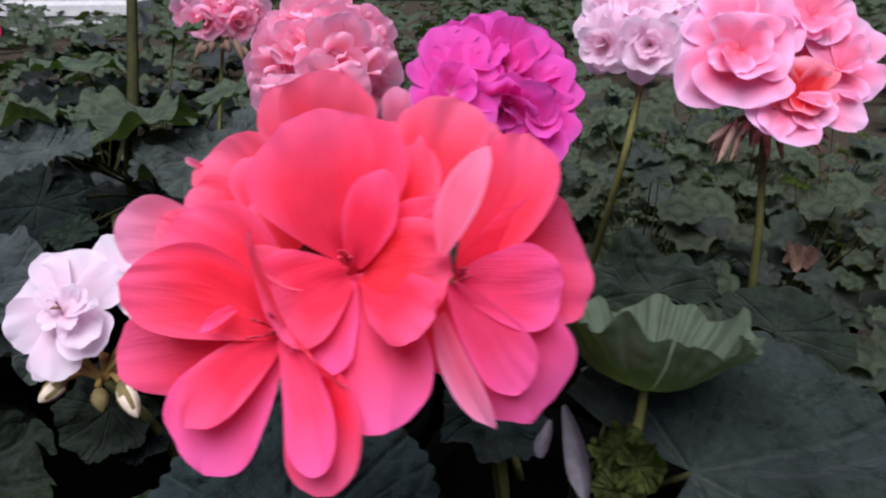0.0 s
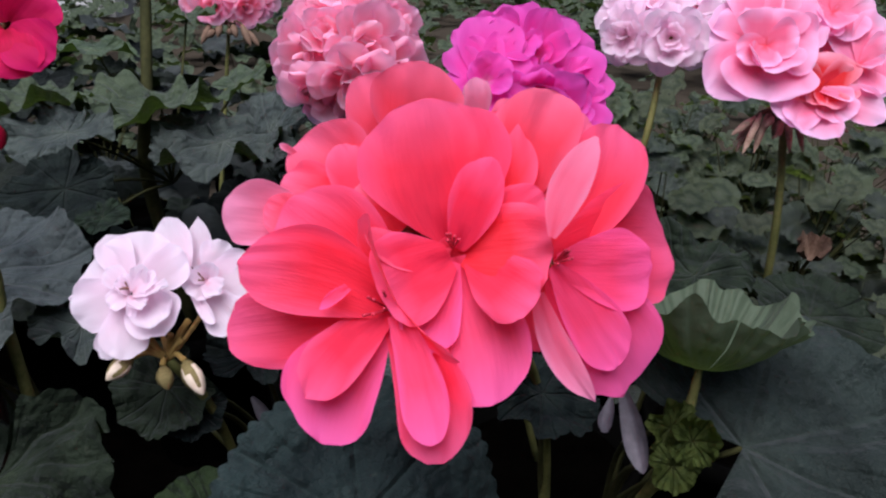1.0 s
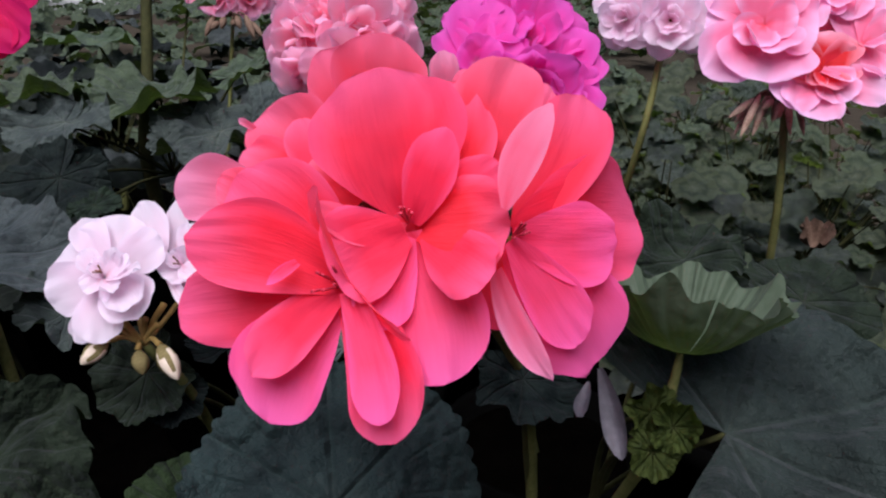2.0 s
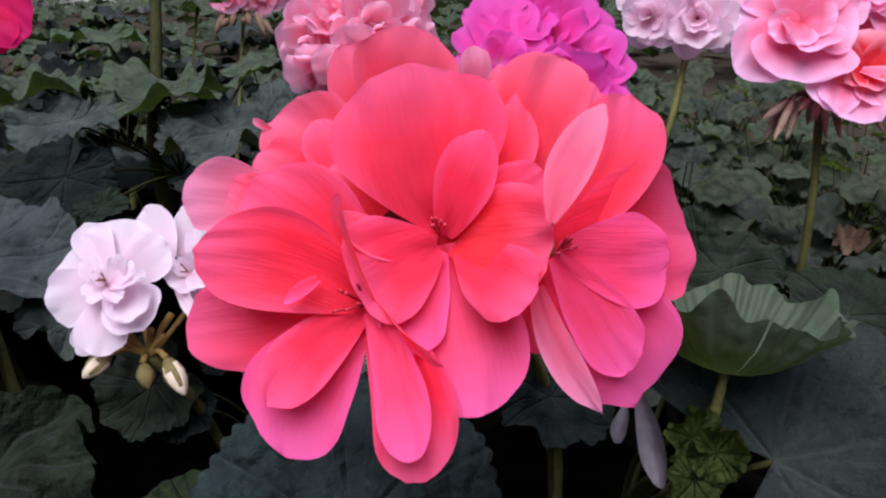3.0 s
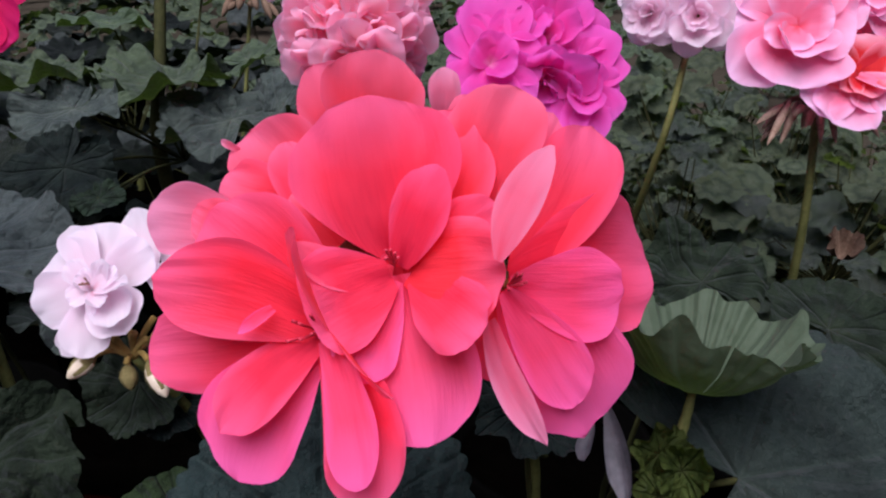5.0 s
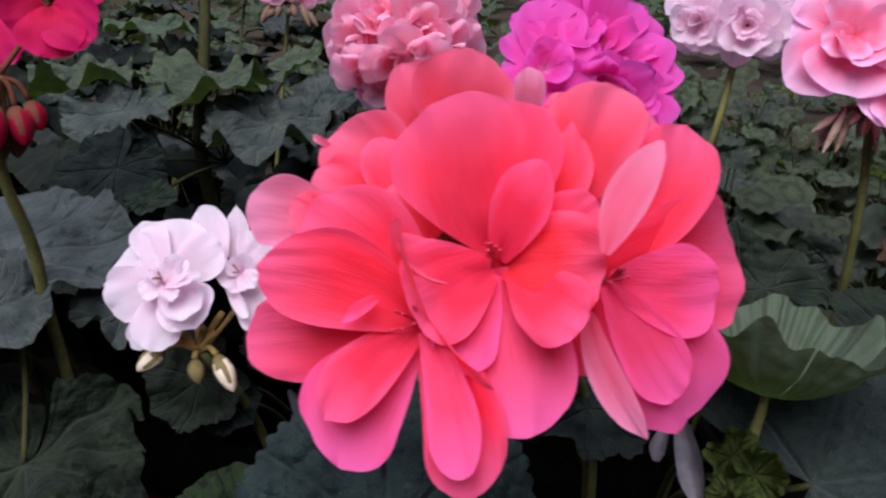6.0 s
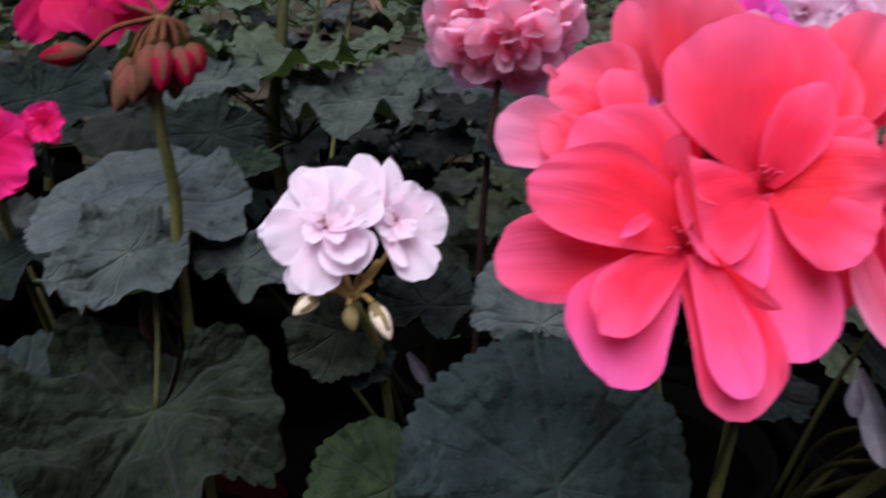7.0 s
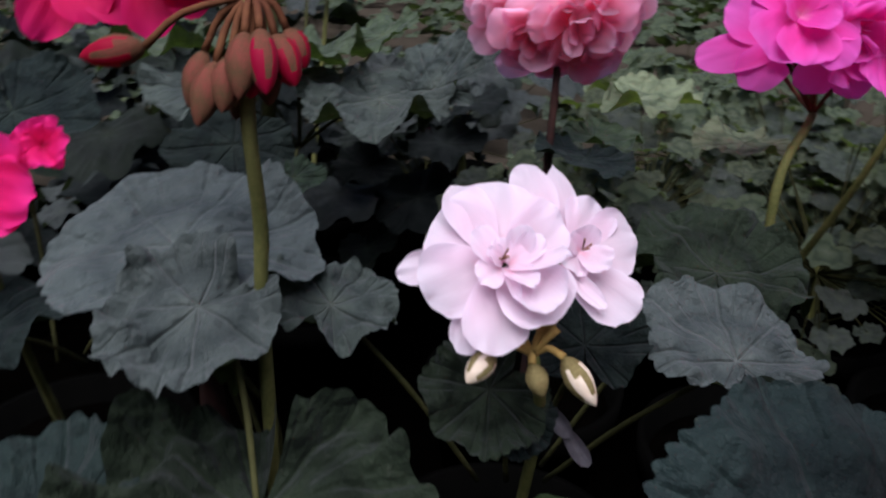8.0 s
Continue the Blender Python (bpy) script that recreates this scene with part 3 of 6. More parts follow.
# ---- the coral geranium ----
flower_pot(0.035, 0.255)
coral = thing("geranium", (0.035, 0.255, SOIL_TOP), "potted geranium with one large open coral pink flower head", "geranium", "geraniums in the bed")
hub = (-0.0153, 0.1726, 0.3818)
stalk("flower_stalk", coral, [(0.03, 0.25, SOIL_TOP - 0.01), (0.02, 0.225, 0.29), hub], (0.0026, 0.0021), STALK, rings=14)
fl = floret_part(coral, (-0.0341, 0.1378, 0.3840), (0.10, -0.88, 0.48), hub, CALYX, PEDICEL)
petal(fl, (-0.0341, 0.1385, 0.3859), (-0.0574, 0.1465, 0.4076), (0.25, -0.96, 0.29), 0.0219, CORAL, 0.1, 0.05, 0.07, sweep=0.05)
petal(fl, (-0.0335, 0.1363, 0.3857), (-0.0670, 0.1367, 0.3971), (0.10, -0.94, 0.34), 0.0202, CORAL, 0.1, 0.05, 0.07, sweep=0.09)
petal(fl, (-0.0345, 0.1369, 0.3845), (-0.0720, 0.1384, 0.3778), (-0.10, -0.85, 0.57), 0.0190, CORAL, 0.05, -0.02, 0.07)
petal(fl, (-0.0343, 0.1351, 0.3854), (-0.0515, 0.1194, 0.3738), (-0.00, -0.79, 0.71), 0.0133, CORAL, 0.06, -0.05, 0.07, sweep=0.07, taper=0.62)
petal(fl, (-0.0352, 0.1365, 0.3836), (-0.0486, 0.1175, 0.3640), (-0.00, -0.79, 0.71), 0.0225, CORAL_PINK, 0.04, -0.06, 0.07, sweep=0.14, widest=0.68)
petal(fl, (-0.0336, 0.1369, 0.3845), (-0.0234, 0.1157, 0.3597), (-0.25, -0.81, 0.66), 0.0166, CORAL, 0.22, -0.05, 0.07, widest=0.72, sweep=-0.08, claw=0.35)
petal(fl, (-0.0329, 0.1331, 0.3859), (-0.0256, 0.1131, 0.3664), (-0.20, -0.81, 0.66), 0.0100, CORAL_PINK, 0.1, -0.05, 0.07, widest=0.7, sweep=-0.04, claw=0.4)
petal(fl, (-0.0310, 0.1365, 0.3836), (-0.0395, 0.1370, 0.4081), (-1.00, -0.44, -0.15), 0.0124, CORAL, 0.12, 0.05, 0.07, claw=0.5)
petal(fl, (-0.0325, 0.1350, 0.3877), (-0.0194, 0.1214, 0.3811), (-0.99, -0.50, -0.62), 0.0077, CORAL, 0.12, 0.03, 0.07, claw=0.55, sweep=0.04)
petal(fl, (-0.0432, 0.1337, 0.3924), (-0.0489, 0.1282, 0.3896), (0.20, -0.73, 0.85), 0.0029, CORAL_PINK, 0.2, 0.05, 0.07, claw=0.6, widest=0.5, taper=0.8)
stamens(fl, (-0.0345, 0.1372, 0.3852), (-0.30, -0.85, 0.57), 0.01, STAMEN, 6)
fl = floret_part(coral, (-0.0201, 0.1430, 0.3964), (0.00, -0.90, 0.43), hub, CALYX, PEDICEL)
petal(fl, (-0.0196, 0.1471, 0.3960), (-0.0104, 0.1595, 0.4256), (-0.10, -0.96, 0.29), 0.0207, CORAL, 0.05, 0.04, 0.07, sweep=0.1)
petal(fl, (-0.0209, 0.1443, 0.3985), (-0.0270, 0.1562, 0.4282), (0.00, -0.97, 0.27), 0.0348, CORAL, 0.07, 0.05, 0.07, widest=0.6, claw=0.12)
petal(fl, (-0.0188, 0.1461, 0.3962), (-0.0010, 0.1457, 0.4109), (-0.20, -0.96, 0.29), 0.0141, CORAL, 0.06, 0.04, 0.07, sweep=0.06)
petal(fl, (-0.0195, 0.1424, 0.3977), (-0.0119, 0.1455, 0.4180), (-0.25, -0.94, 0.34), 0.0120, CORAL, 0.04, 0.05, 0.07, widest=0.6, claw=0.3)
petal(fl, (-0.0191, 0.1430, 0.3964), (0.0010, 0.1371, 0.4005), (-0.10, -0.88, 0.48), 0.0218, CORAL, 0.05, 0.03, 0.16, rag=2.2)
petal(fl, (-0.0169, 0.1415, 0.3955), (-0.0034, 0.1286, 0.3906), (-0.15, -0.81, 0.66), 0.0146, CORAL, 0.05, -0.02, 0.16, rag=2.2)
petal(fl, (-0.0199, 0.1418, 0.3962), (-0.0124, 0.1221, 0.3698), (0.05, -0.77, 0.75), 0.0234, CORAL_PINK, -0.09, -0.05, 0.07, widest=0.62, sweep=-0.05, rag=0.8)
petal(fl, (-0.0214, 0.1415, 0.3955), (-0.0289, 0.1294, 0.3795), (0.10, -0.81, 0.66), 0.0138, CORAL_PINK, 0.06, -0.02, 0.07, claw=0.4)
petal(fl, (-0.0209, 0.1429, 0.3963), (-0.0400, 0.1383, 0.4030), (0.25, -0.83, 0.62), 0.0080, CORAL_SOFT, 0.10, -0.03, 0.07, sweep=-0.12, claw=0.35)
petal(fl, (-0.0210, 0.1408, 0.3965), (-0.0369, 0.1325, 0.3923), (0.25, -0.83, 0.62), 0.0205, CORAL, 0.06, -0.02, 0.07, sweep=0, claw=0.3)
middle_floret = fl
stamens(fl, (-0.0205, 0.1425, 0.3979), (-0.10, -0.73, 0.85), 0.006, STAMEN, 6)
fl = floret_part(coral, (0.0012, 0.1357, 0.3972), (-0.05, -0.90, 0.43), hub, CALYX, PEDICEL)
petal(fl, (0.0039, 0.1456, 0.3949), (0.0188, 0.1625, 0.4223), (-0.10, -0.96, 0.29), 0.0186, CORAL, 0.1, 0.04, 0.07, sweep=0.06)
petal(fl, (0.0026, 0.1415, 0.3954), (0.0339, 0.1560, 0.3938), (-0.10, -0.92, 0.38), 0.0303, CORAL, 0.06, 0.03, 0.07, sweep=-0.04, widest=0.66)
petal(fl, (0.0023, 0.1366, 0.3968), (0.0255, 0.1440, 0.3936), (0.00, -0.88, 0.48), 0.0188, CORAL_PINK, 0.04, 0.03, 0.07, sweep=0.05, widest=0.66)
petal(fl, (0.0020, 0.1375, 0.3962), (0.0174, 0.1382, 0.3849), (-0.20, -0.85, 0.57), 0.0075, CORAL, 0.1, 0, 0.07, sweep=-0.06)
petal(fl, (0.0016, 0.1382, 0.3954), (0.0217, 0.1332, 0.3677), (-0.05, -0.81, 0.66), 0.0246, CORAL_PINK, 0.07, -0.04, 0.07, sweep=-0.05, widest=0.66)
petal(fl, (0.0011, 0.1345, 0.3970), (0.0162, 0.1288, 0.3753), (-0.05, -0.81, 0.66), 0.0128, CORAL_PINK, 0.05, -0.05, 0.07, sweep=-0.03, widest=0.66)
petal(fl, (-0.0015, 0.1367, 0.3891), (0.0100, 0.1216, 0.3712), (-0.70, -0.89, 0.47), 0.0074, CORAL_BACK, 0.1, -0.03, 0.07, sweep=0.08, claw=0.45, widest=0.5, taper=0.7)
petal(fl, (-0.0008, 0.1295, 0.4057), (0.0079, 0.1366, 0.4252), (-0.20, -0.90, 0.43), 0.0080, CORAL_BACK, 0.07, 0.03, 0.07, claw=0.2, widest=0.48, taper=0.85, sweep=-0.04)
stamens(fl, (0.0018, 0.1385, 0.3960), (0.30, -0.84, 0.57), 0.007, STAMEN, 6)
fl = floret_part(coral, (-0.0020, 0.1624, 0.4041), (0.00, -0.96, 0.29), hub, CALYX, PEDICEL)
petal(fl, (-0.0033, 0.1540, 0.4048), (0.0019, 0.1604, 0.4304), (-0.10, -0.96, 0.29), 0.0193, CORAL_SOFT, 0.08, 0.05, 0.12, sweep=-0.05)
petal(fl, (0.0008, 0.1586, 0.4053), (0.0110, 0.1643, 0.4241), (-0.30, -0.96, 0.29), 0.0126, CORAL_SOFT, 0.1, 0.05, 0.07, claw=0.4)
petal(fl, (-0.0038, 0.1514, 0.3958), (-0.0003, 0.1405, 0.3723), (-0.00, -0.85, 0.57), 0.0149, CORAL, 0.06, 0, 0.07, claw=0.5)
petal(fl, (-0.0054, 0.1610, 0.4058), (-0.0060, 0.1675, 0.4267), (0.10, -0.96, 0.29), 0.0128, CORAL_SOFT, 0.1, 0.05, 0.07, claw=0.4)
fl = floret_part(coral, (-0.0306, 0.1924, 0.4084), (0.00, -0.96, 0.29), hub, CALYX, PEDICEL)
petal(fl, (-0.0305, 0.1897, 0.4045), (-0.0441, 0.1919, 0.4281), (0.30, -1.00, 0.20), 0.0187, CORAL_SOFT, 0.14, 0.05, 0.07, sweep=-0.03)
petal(fl, (-0.0293, 0.1828, 0.4064), (-0.0274, 0.1831, 0.4330), (-0.05, -1.02, 0.15), 0.0239, CORAL_SOFT, 0.1, 0.06, 0.14)
petal(fl, (-0.0123, 0.1928, 0.4146), (-0.0128, 0.1948, 0.4271), (0.00, -1.04, 0.11), 0.0083, CORAL_BACK, 0.2, 0.1, 0.07, claw=0.5)
fl = floret_part(coral, (-0.0452, 0.1753, 0.3988), (0.10, -0.92, 0.39), hub, CALYX, PEDICEL)
petal(fl, (-0.0435, 0.1726, 0.3975), (-0.0580, 0.1798, 0.4147), (0.10, -1.00, 0.20), 0.0210, CORAL_SOFT, 0.1, 0.05, 0.07, sweep=0.08)
petal(fl, (-0.0432, 0.1707, 0.3981), (-0.0633, 0.1701, 0.4044), (0.10, -0.88, 0.48), 0.0153, CORAL_SOFT, 0.08, 0.03, 0.07)
petal(fl, (-0.0418, 0.1663, 0.3979), (-0.0487, 0.1728, 0.4136), (0.20, -0.92, 0.39), 0.0122, CORAL_SOFT, 0.1, 0.03, 0.07)
petal(fl, (-0.0602, 0.1768, 0.4102), (-0.0640, 0.1758, 0.4130), (0.10, -1.00, 0.20), 0.0019, CORAL_BACK, 0.2, 0.1, 0.07, claw=0.6)
fl = floret_part(coral, (-0.0548, 0.1594, 0.3970), (0.10, -0.92, 0.39), hub, CALYX, PEDICEL)
petal(fl, (-0.0544, 0.1578, 0.3983), (-0.0741, 0.1543, 0.4031), (0.10, -0.88, 0.48), 0.0154, CORAL_BACK, 0.1, 0.06, 0.07, claw=0.4)
petal(fl, (-0.0511, 0.1542, 0.3976), (-0.0643, 0.1534, 0.4035), (0.15, -0.96, 0.29), 0.0107, CORAL_SOFT, 0.1, 0.05, 0.07, claw=0.4)
leaf(coral, (-0.0466, 0.1734, 0.2901), (-0.15, -0.8, 1), (1, 0.1, 0.0), 0.053, LEAF_BLUE_SHADE, (0.02, 0.24, 0.2), cup=-0.03, fold=0.05, droop=0.5, wild=0.2, back=0.05, sinus=1.0, gap=-0.03, teeth=56, lobe=0.04, pillow=0.04, bite=0.8, nt=340)
leaf(coral, (0.0153, 0.2086, 0.3148), (0.1, -0.1, 1), (0.6, -0.5, -0.3), 0.021, LEAF_SHADE, (0.03, 0.25, 0.2), fold=0.08, wild=0.3)
leaf(coral, (0.0595, 0.1851, 0.3397), (0.12, 0.45, 1), (0.1, 1, -0.31), 0.0305, LEAF_CUP, None, cup=0.66, fold=0.03, ruffle=0.07, wild=0.12, teeth=38, lobe=0.06, pillow=0.02, bite=1.7, back=0.0, sinus=1.0, gap=0.006)
stalk("petiole", coral, [(0.045, 0.25, SOIL_TOP + 0.05), (0.0562, 0.1840, 0.3062), (0.0571, 0.1832, 0.3216), (0.0587, 0.1846, 0.3302), (0.0595, 0.1853, 0.3393)], (0.0024, 0.0012), STALK, rings=14)
petal(fl, (0.0364, 0.1886, 0.3317), (0.0413, 0.1695, 0.3118), (-0.5, -0.8, 0.3), 0.008, DRY, 0.3, -0.08, 0.1, name='dry_petal', label='pale dried curled petal')
petal(fl, (0.0307, 0.1785, 0.3335), (0.0260, 0.1661, 0.3297), (-0.5, -0.8, 0.3), 0.0045, DRY, 0.35, -0.05, 0.2, name='dry_petal', label='pale dried curled petal')
leaf(coral, (0.0729, 0.1747, 0.3175), (-0.05, -0.3, 1), (1, 0.12, 0.15), 0.0625, LEAF_MID, (0.05, 0.25, 0.22), fold=0.06, ruffle=0.02, back=0.55, wild=0.14, pillow=0.05, gap=0.24, sinus=1.0)
leaf(coral, (0.0566, 0.1749, 0.3196), (-0.1, -0.8, 0.5), (0.8, -0.3, 0.1), 0.0085, LEAF_YOUNG, (0.05, 0.235, 0.23), cup=0.6, fold=0.22, ruffle=0.2, wild=0.5, teeth=20, bite=1.6)
leaf(coral, (0.0513, 0.1798, 0.3209), (0.2, -0.9, 0.3), (-0.3, 0.1, 1), 0.0105, LEAF_YOUNG, (0.05, 0.235, 0.23), cup=0.3, fold=0.22, ruffle=0.14, wild=0.5, teeth=20, bite=1.6)
leaf(coral, (0.0500, 0.1705, 0.3141), (0.1, -0.8, 0.6), (-0.1, -0.5, -0.5), 0.009, LEAF_YOUNG, (0.05, 0.235, 0.23), cup=0.1, fold=0.12, ruffle=0.06)
leaf(coral, (0.0800, 0.2490, 0.3420), (0, -0.4, 1), (-0.2, 0.8, 0.2), 0.026, LEAF_TEAL_SHADE, (0.06, 0.26, 0.22), fold=0.03, wild=0.4, ruffle=0.06, pillow=0.015)
leaf(coral, (0.1300, 0.2497, 0.3232), (0, -0.4, 1), (0.5, 0.6, 0.1), 0.03, LEAF_TEAL_SHADE, (0.07, 0.26, 0.22), fold=0.05)
leaf(coral, (-0.0991, 0.1965, 0.2628), (0, -0.5, 1), (-0.2, -0.9, -0.35), 0.033, LEAF_MOSS, (0.0, 0.26, 0.2), fold=0.04)


# ---- the white geranium ----
flower_pot(-0.105, 0.318)
white = thing("geranium", (-0.105, 0.318, SOIL_TOP), "potted geranium with a full white flower head flushed pale pink", "geranium", "geraniums in the bed")
hub = (-0.1174, 0.2184, 0.3229)
stalk("flower_stalk", white, [(-0.107, 0.312, SOIL_TOP - 0.01), (-0.1097, 0.2426, 0.2763), hub], (0.0021, 0.0017), STALK, rings=12)
fl = floret_part(white, (-0.1280, 0.2226, 0.3482), (0.11, -0.86, 0.50), hub, CALYX, PEDICEL)
petal(fl, (-0.1285, 0.2258, 0.3482), (-0.1313, 0.2394, 0.3638), (0.17, -0.90, 0.42), 0.0250, WHITE, 0.06, 0.02, 0.13, rag=1.8)
petal(fl, (-0.1291, 0.2246, 0.3481), (-0.1445, 0.2319, 0.3559), (0.22, -0.89, 0.42), 0.0232, WHITE, 0.06, 0.02, 0.13, sweep=0.05, rag=1.8)
petal(fl, (-0.1324, 0.2287, 0.3436), (-0.1544, 0.2300, 0.3412), (0.13, -0.78, 0.69), 0.0104, WHITE, 0.15, 0.05, 0.13, claw=0.5, rag=1.8)
petal(fl, (-0.1291, 0.2225, 0.3481), (-0.1471, 0.2170, 0.3415), (0.15, -0.82, 0.60), 0.0192, WHITE, 0.05, 0, 0.13, sweep=0, rag=1.8)
petal(fl, (-0.1298, 0.2206, 0.3440), (-0.1374, 0.2114, 0.3272), (0.12, -0.76, 0.74), 0.0102, WHITE, 0.08, -0.04, 0.13, claw=0.5, rag=1.8)
petal(fl, (-0.1280, 0.2201, 0.3473), (-0.1292, 0.2077, 0.3295), (0.12, -0.76, 0.74), 0.0163, WHITE, 0.05, -0.05, 0.13, widest=0.66, claw=0.4, rag=1.8)
petal(fl, (-0.1259, 0.2242, 0.3491), (-0.1108, 0.2314, 0.3575), (-0.02, -0.92, 0.40), 0.0169, WHITE, 0.07, 0.02, 0.13, rag=1.8)
petal(fl, (-0.1256, 0.2213, 0.3473), (-0.1150, 0.2093, 0.3373), (-0.07, -0.78, 0.72), 0.0208, WHITE, 0.16, -0.06, 0.13, widest=0.6, claw=0.4, sweep=-0.06, rag=1.8)
petal(fl, (-0.1249, 0.2185, 0.3480), (-0.1149, 0.2076, 0.3432), (-0.11, -0.69, 0.94), 0.0140, WHITE, 0.2, -0.06, 0.13, widest=0.6, claw=0.45, sweep=-0.05, rag=1.8)
petal(fl, (-0.1256, 0.2169, 0.3491), (-0.1116, 0.2124, 0.3555), (-0.18, -0.20, 1.05), 0.0069, WHITE, 0.12, -0.04, 0.35, claw=0.4, rag=1.8)
petal(fl, (-0.1244, 0.2181, 0.3492), (-0.1221, 0.2197, 0.3595), (-0.32, -0.96, 0.37), 0.0071, WHITE, 0.12, 0.02, 0.13, claw=0.4, rag=1.8)
petal(fl, (-0.1268, 0.2177, 0.3487), (-0.1238, 0.2094, 0.3438), (0.31, -0.71, 0.80), 0.0034, WHITE, 0.2, 0.02, 0.13, claw=0.6, rag=1.8)
petal(fl, (-0.1280, 0.2190, 0.3497), (-0.1351, 0.2208, 0.3571), (0.37, -0.87, 0.44), 0.0085, WHITE, 0.1, 0.02, 0.13, claw=0.4, rag=1.8)
petal(fl, (-0.1261, 0.2171, 0.3496), (-0.1177, 0.2188, 0.3569), (-0.25, -0.87, 0.56), 0.0071, WHITE, 0.16, 0.02, 0.3, claw=0.4, rag=1.8)
petal(fl, (-0.1273, 0.2180, 0.3495), (-0.1313, 0.2175, 0.3540), (0.44, -0.78, 0.63), 0.0053, WHITE, 0.2, 0.02, 0.3, claw=0.5, rag=1.8)
petal(fl, (-0.1263, 0.2166, 0.3488), (-0.1196, 0.2096, 0.3483), (-0.25, -0.44, 1.03), 0.0067, WHITE, 0.3, -0.03, 0.3, claw=0.5, rag=1.8)
petal(fl, (-0.1274, 0.2176, 0.3487), (-0.1336, 0.2141, 0.3468), (0.20, -0.69, 0.88), 0.0087, WHITE, 0.14, -0.02, 0.25, claw=0.4, rag=1.8)
petal(fl, (-0.1270, 0.2181, 0.3498), (-0.1287, 0.2197, 0.3560), (0.29, -0.92, 0.34), 0.0056, WHITE, 0.2, 0.02, 0.3, claw=0.5, rag=1.8)
stamens(fl, (-0.1275, 0.2184, 0.3506), (0.03, -0.79, 0.68), 0.006, ANTHER, 4)
fl = floret_part(white, (-0.1051, 0.2346, 0.3470), (0.01, -0.88, 0.49), hub, CALYX, PEDICEL)
petal(fl, (-0.1125, 0.2326, 0.3487), (-0.1210, 0.2445, 0.3672), (0.17, -0.90, 0.42), 0.0128, WHITE, 0.08, 0.02, 0.13, widest=0.6, taper=0.6, rag=1.8)
petal(fl, (-0.1082, 0.2367, 0.3476), (-0.1110, 0.2499, 0.3657), (-0.02, -0.92, 0.40), 0.0100, WHITE, 0.08, 0.02, 0.13, widest=0.45, taper=0.85, rag=1.8)
petal(fl, (-0.1054, 0.2357, 0.3472), (-0.0991, 0.2440, 0.3574), (0.09, -0.95, 0.32), 0.0156, WHITE, 0.07, 0.02, 0.2, rag=1.8)
petal(fl, (-0.1053, 0.2346, 0.3469), (-0.0885, 0.2389, 0.3488), (-0.04, -0.88, 0.49), 0.0189, WHITE, 0.05, 0.02, 0.13, rag=1.8)
petal(fl, (-0.1077, 0.2333, 0.3445), (-0.0910, 0.2197, 0.3350), (-0.08, -0.76, 0.76), 0.0150, WHITE, 0.07, -0.04, 0.13, widest=0.7, claw=0.4, sweep=0.03, rag=1.8)
petal(fl, (-0.1101, 0.2299, 0.3446), (-0.1002, 0.2180, 0.3374), (-0.49, -0.78, 0.81), 0.0048, WHITE, 0.2, -0.03, 0.13, widest=0.6, claw=0.5, rag=1.8)
petal(fl, (-0.1047, 0.2328, 0.3476), (-0.1114, 0.2256, 0.3469), (0.13, -0.78, 0.69), 0.0140, WHITE, 0.07, -0.02, 0.13, claw=0.4, rag=1.8)
petal(fl, (-0.1051, 0.2329, 0.3479), (-0.1024, 0.2310, 0.3551), (0.06, -0.87, 0.50), 0.0078, WHITE, 0.14, 0.02, 0.13, claw=0.4, rag=1.8)
petal(fl, (-0.1053, 0.2317, 0.3476), (-0.1091, 0.2293, 0.3526), (0.36, -0.83, 0.53), 0.0066, WHITE, 0.2, 0.02, 0.3, claw=0.5, rag=1.8)
petal(fl, (-0.1049, 0.2306, 0.3476), (-0.0986, 0.2243, 0.3465), (-0.19, -0.74, 0.84), 0.0084, WHITE, 0.16, -0.02, 0.3, claw=0.4, rag=1.8)
stamens(fl, (-0.1050, 0.2291, 0.3489), (0.03, -0.79, 0.68), 0.006, ANTHER, 3)
stalk('pedicel', white, [hub, (-0.1222, 0.2171, 0.3277), (-0.1259, 0.2163, 0.3315)], (0.0009, 0.0012), PEDICEL, rings=6)
stalk('pedicel', white, [hub, (-0.1205, 0.2175, 0.3283), (-0.1223, 0.2162, 0.3329)], (0.0009, 0.0012), PEDICEL, rings=6)
stalk('pedicel', white, [hub, (-0.1167, 0.2180, 0.3287), (-0.1148, 0.2163, 0.3341)], (0.0009, 0.0012), PEDICEL, rings=6)
stalk('pedicel', white, [hub, (-0.1151, 0.2177, 0.3277), (-0.1117, 0.2184, 0.3311)], (0.0009, 0.0012), PEDICEL, rings=6)
stalk('pedicel', white, [hub, (-0.1139, 0.2192, 0.3308), (-0.1095, 0.2213, 0.3373)], (0.0009, 0.0012), PEDICEL, rings=6)
stalk('pedicel', white, [hub, (-0.1232, 0.2165, 0.3268), (-0.1285, 0.2148, 0.3261)], (0.0008, 0.0011), PEDICEL, rings=6)
bud(white, (-0.1285, 0.2148, 0.3261), (-0.1356, 0.2077, 0.3211), 0.0034, CALYX, petal_part=BUD_WHITE)
stalk('pedicel', white, [hub, (-0.1141, 0.2170, 0.3260), (-0.1103, 0.2138, 0.3253)], (0.0008, 0.0011), PEDICEL, rings=6)
bud(white, (-0.1103, 0.2138, 0.3253), (-0.1027, 0.2061, 0.3160), 0.0036, CALYX, petal_part=BUD_WHITE)
stalk('pedicel', white, [hub, (-0.1181, 0.2163, 0.3251), (-0.1183, 0.2142, 0.3229)], (0.0008, 0.0011), PEDICEL, rings=6)
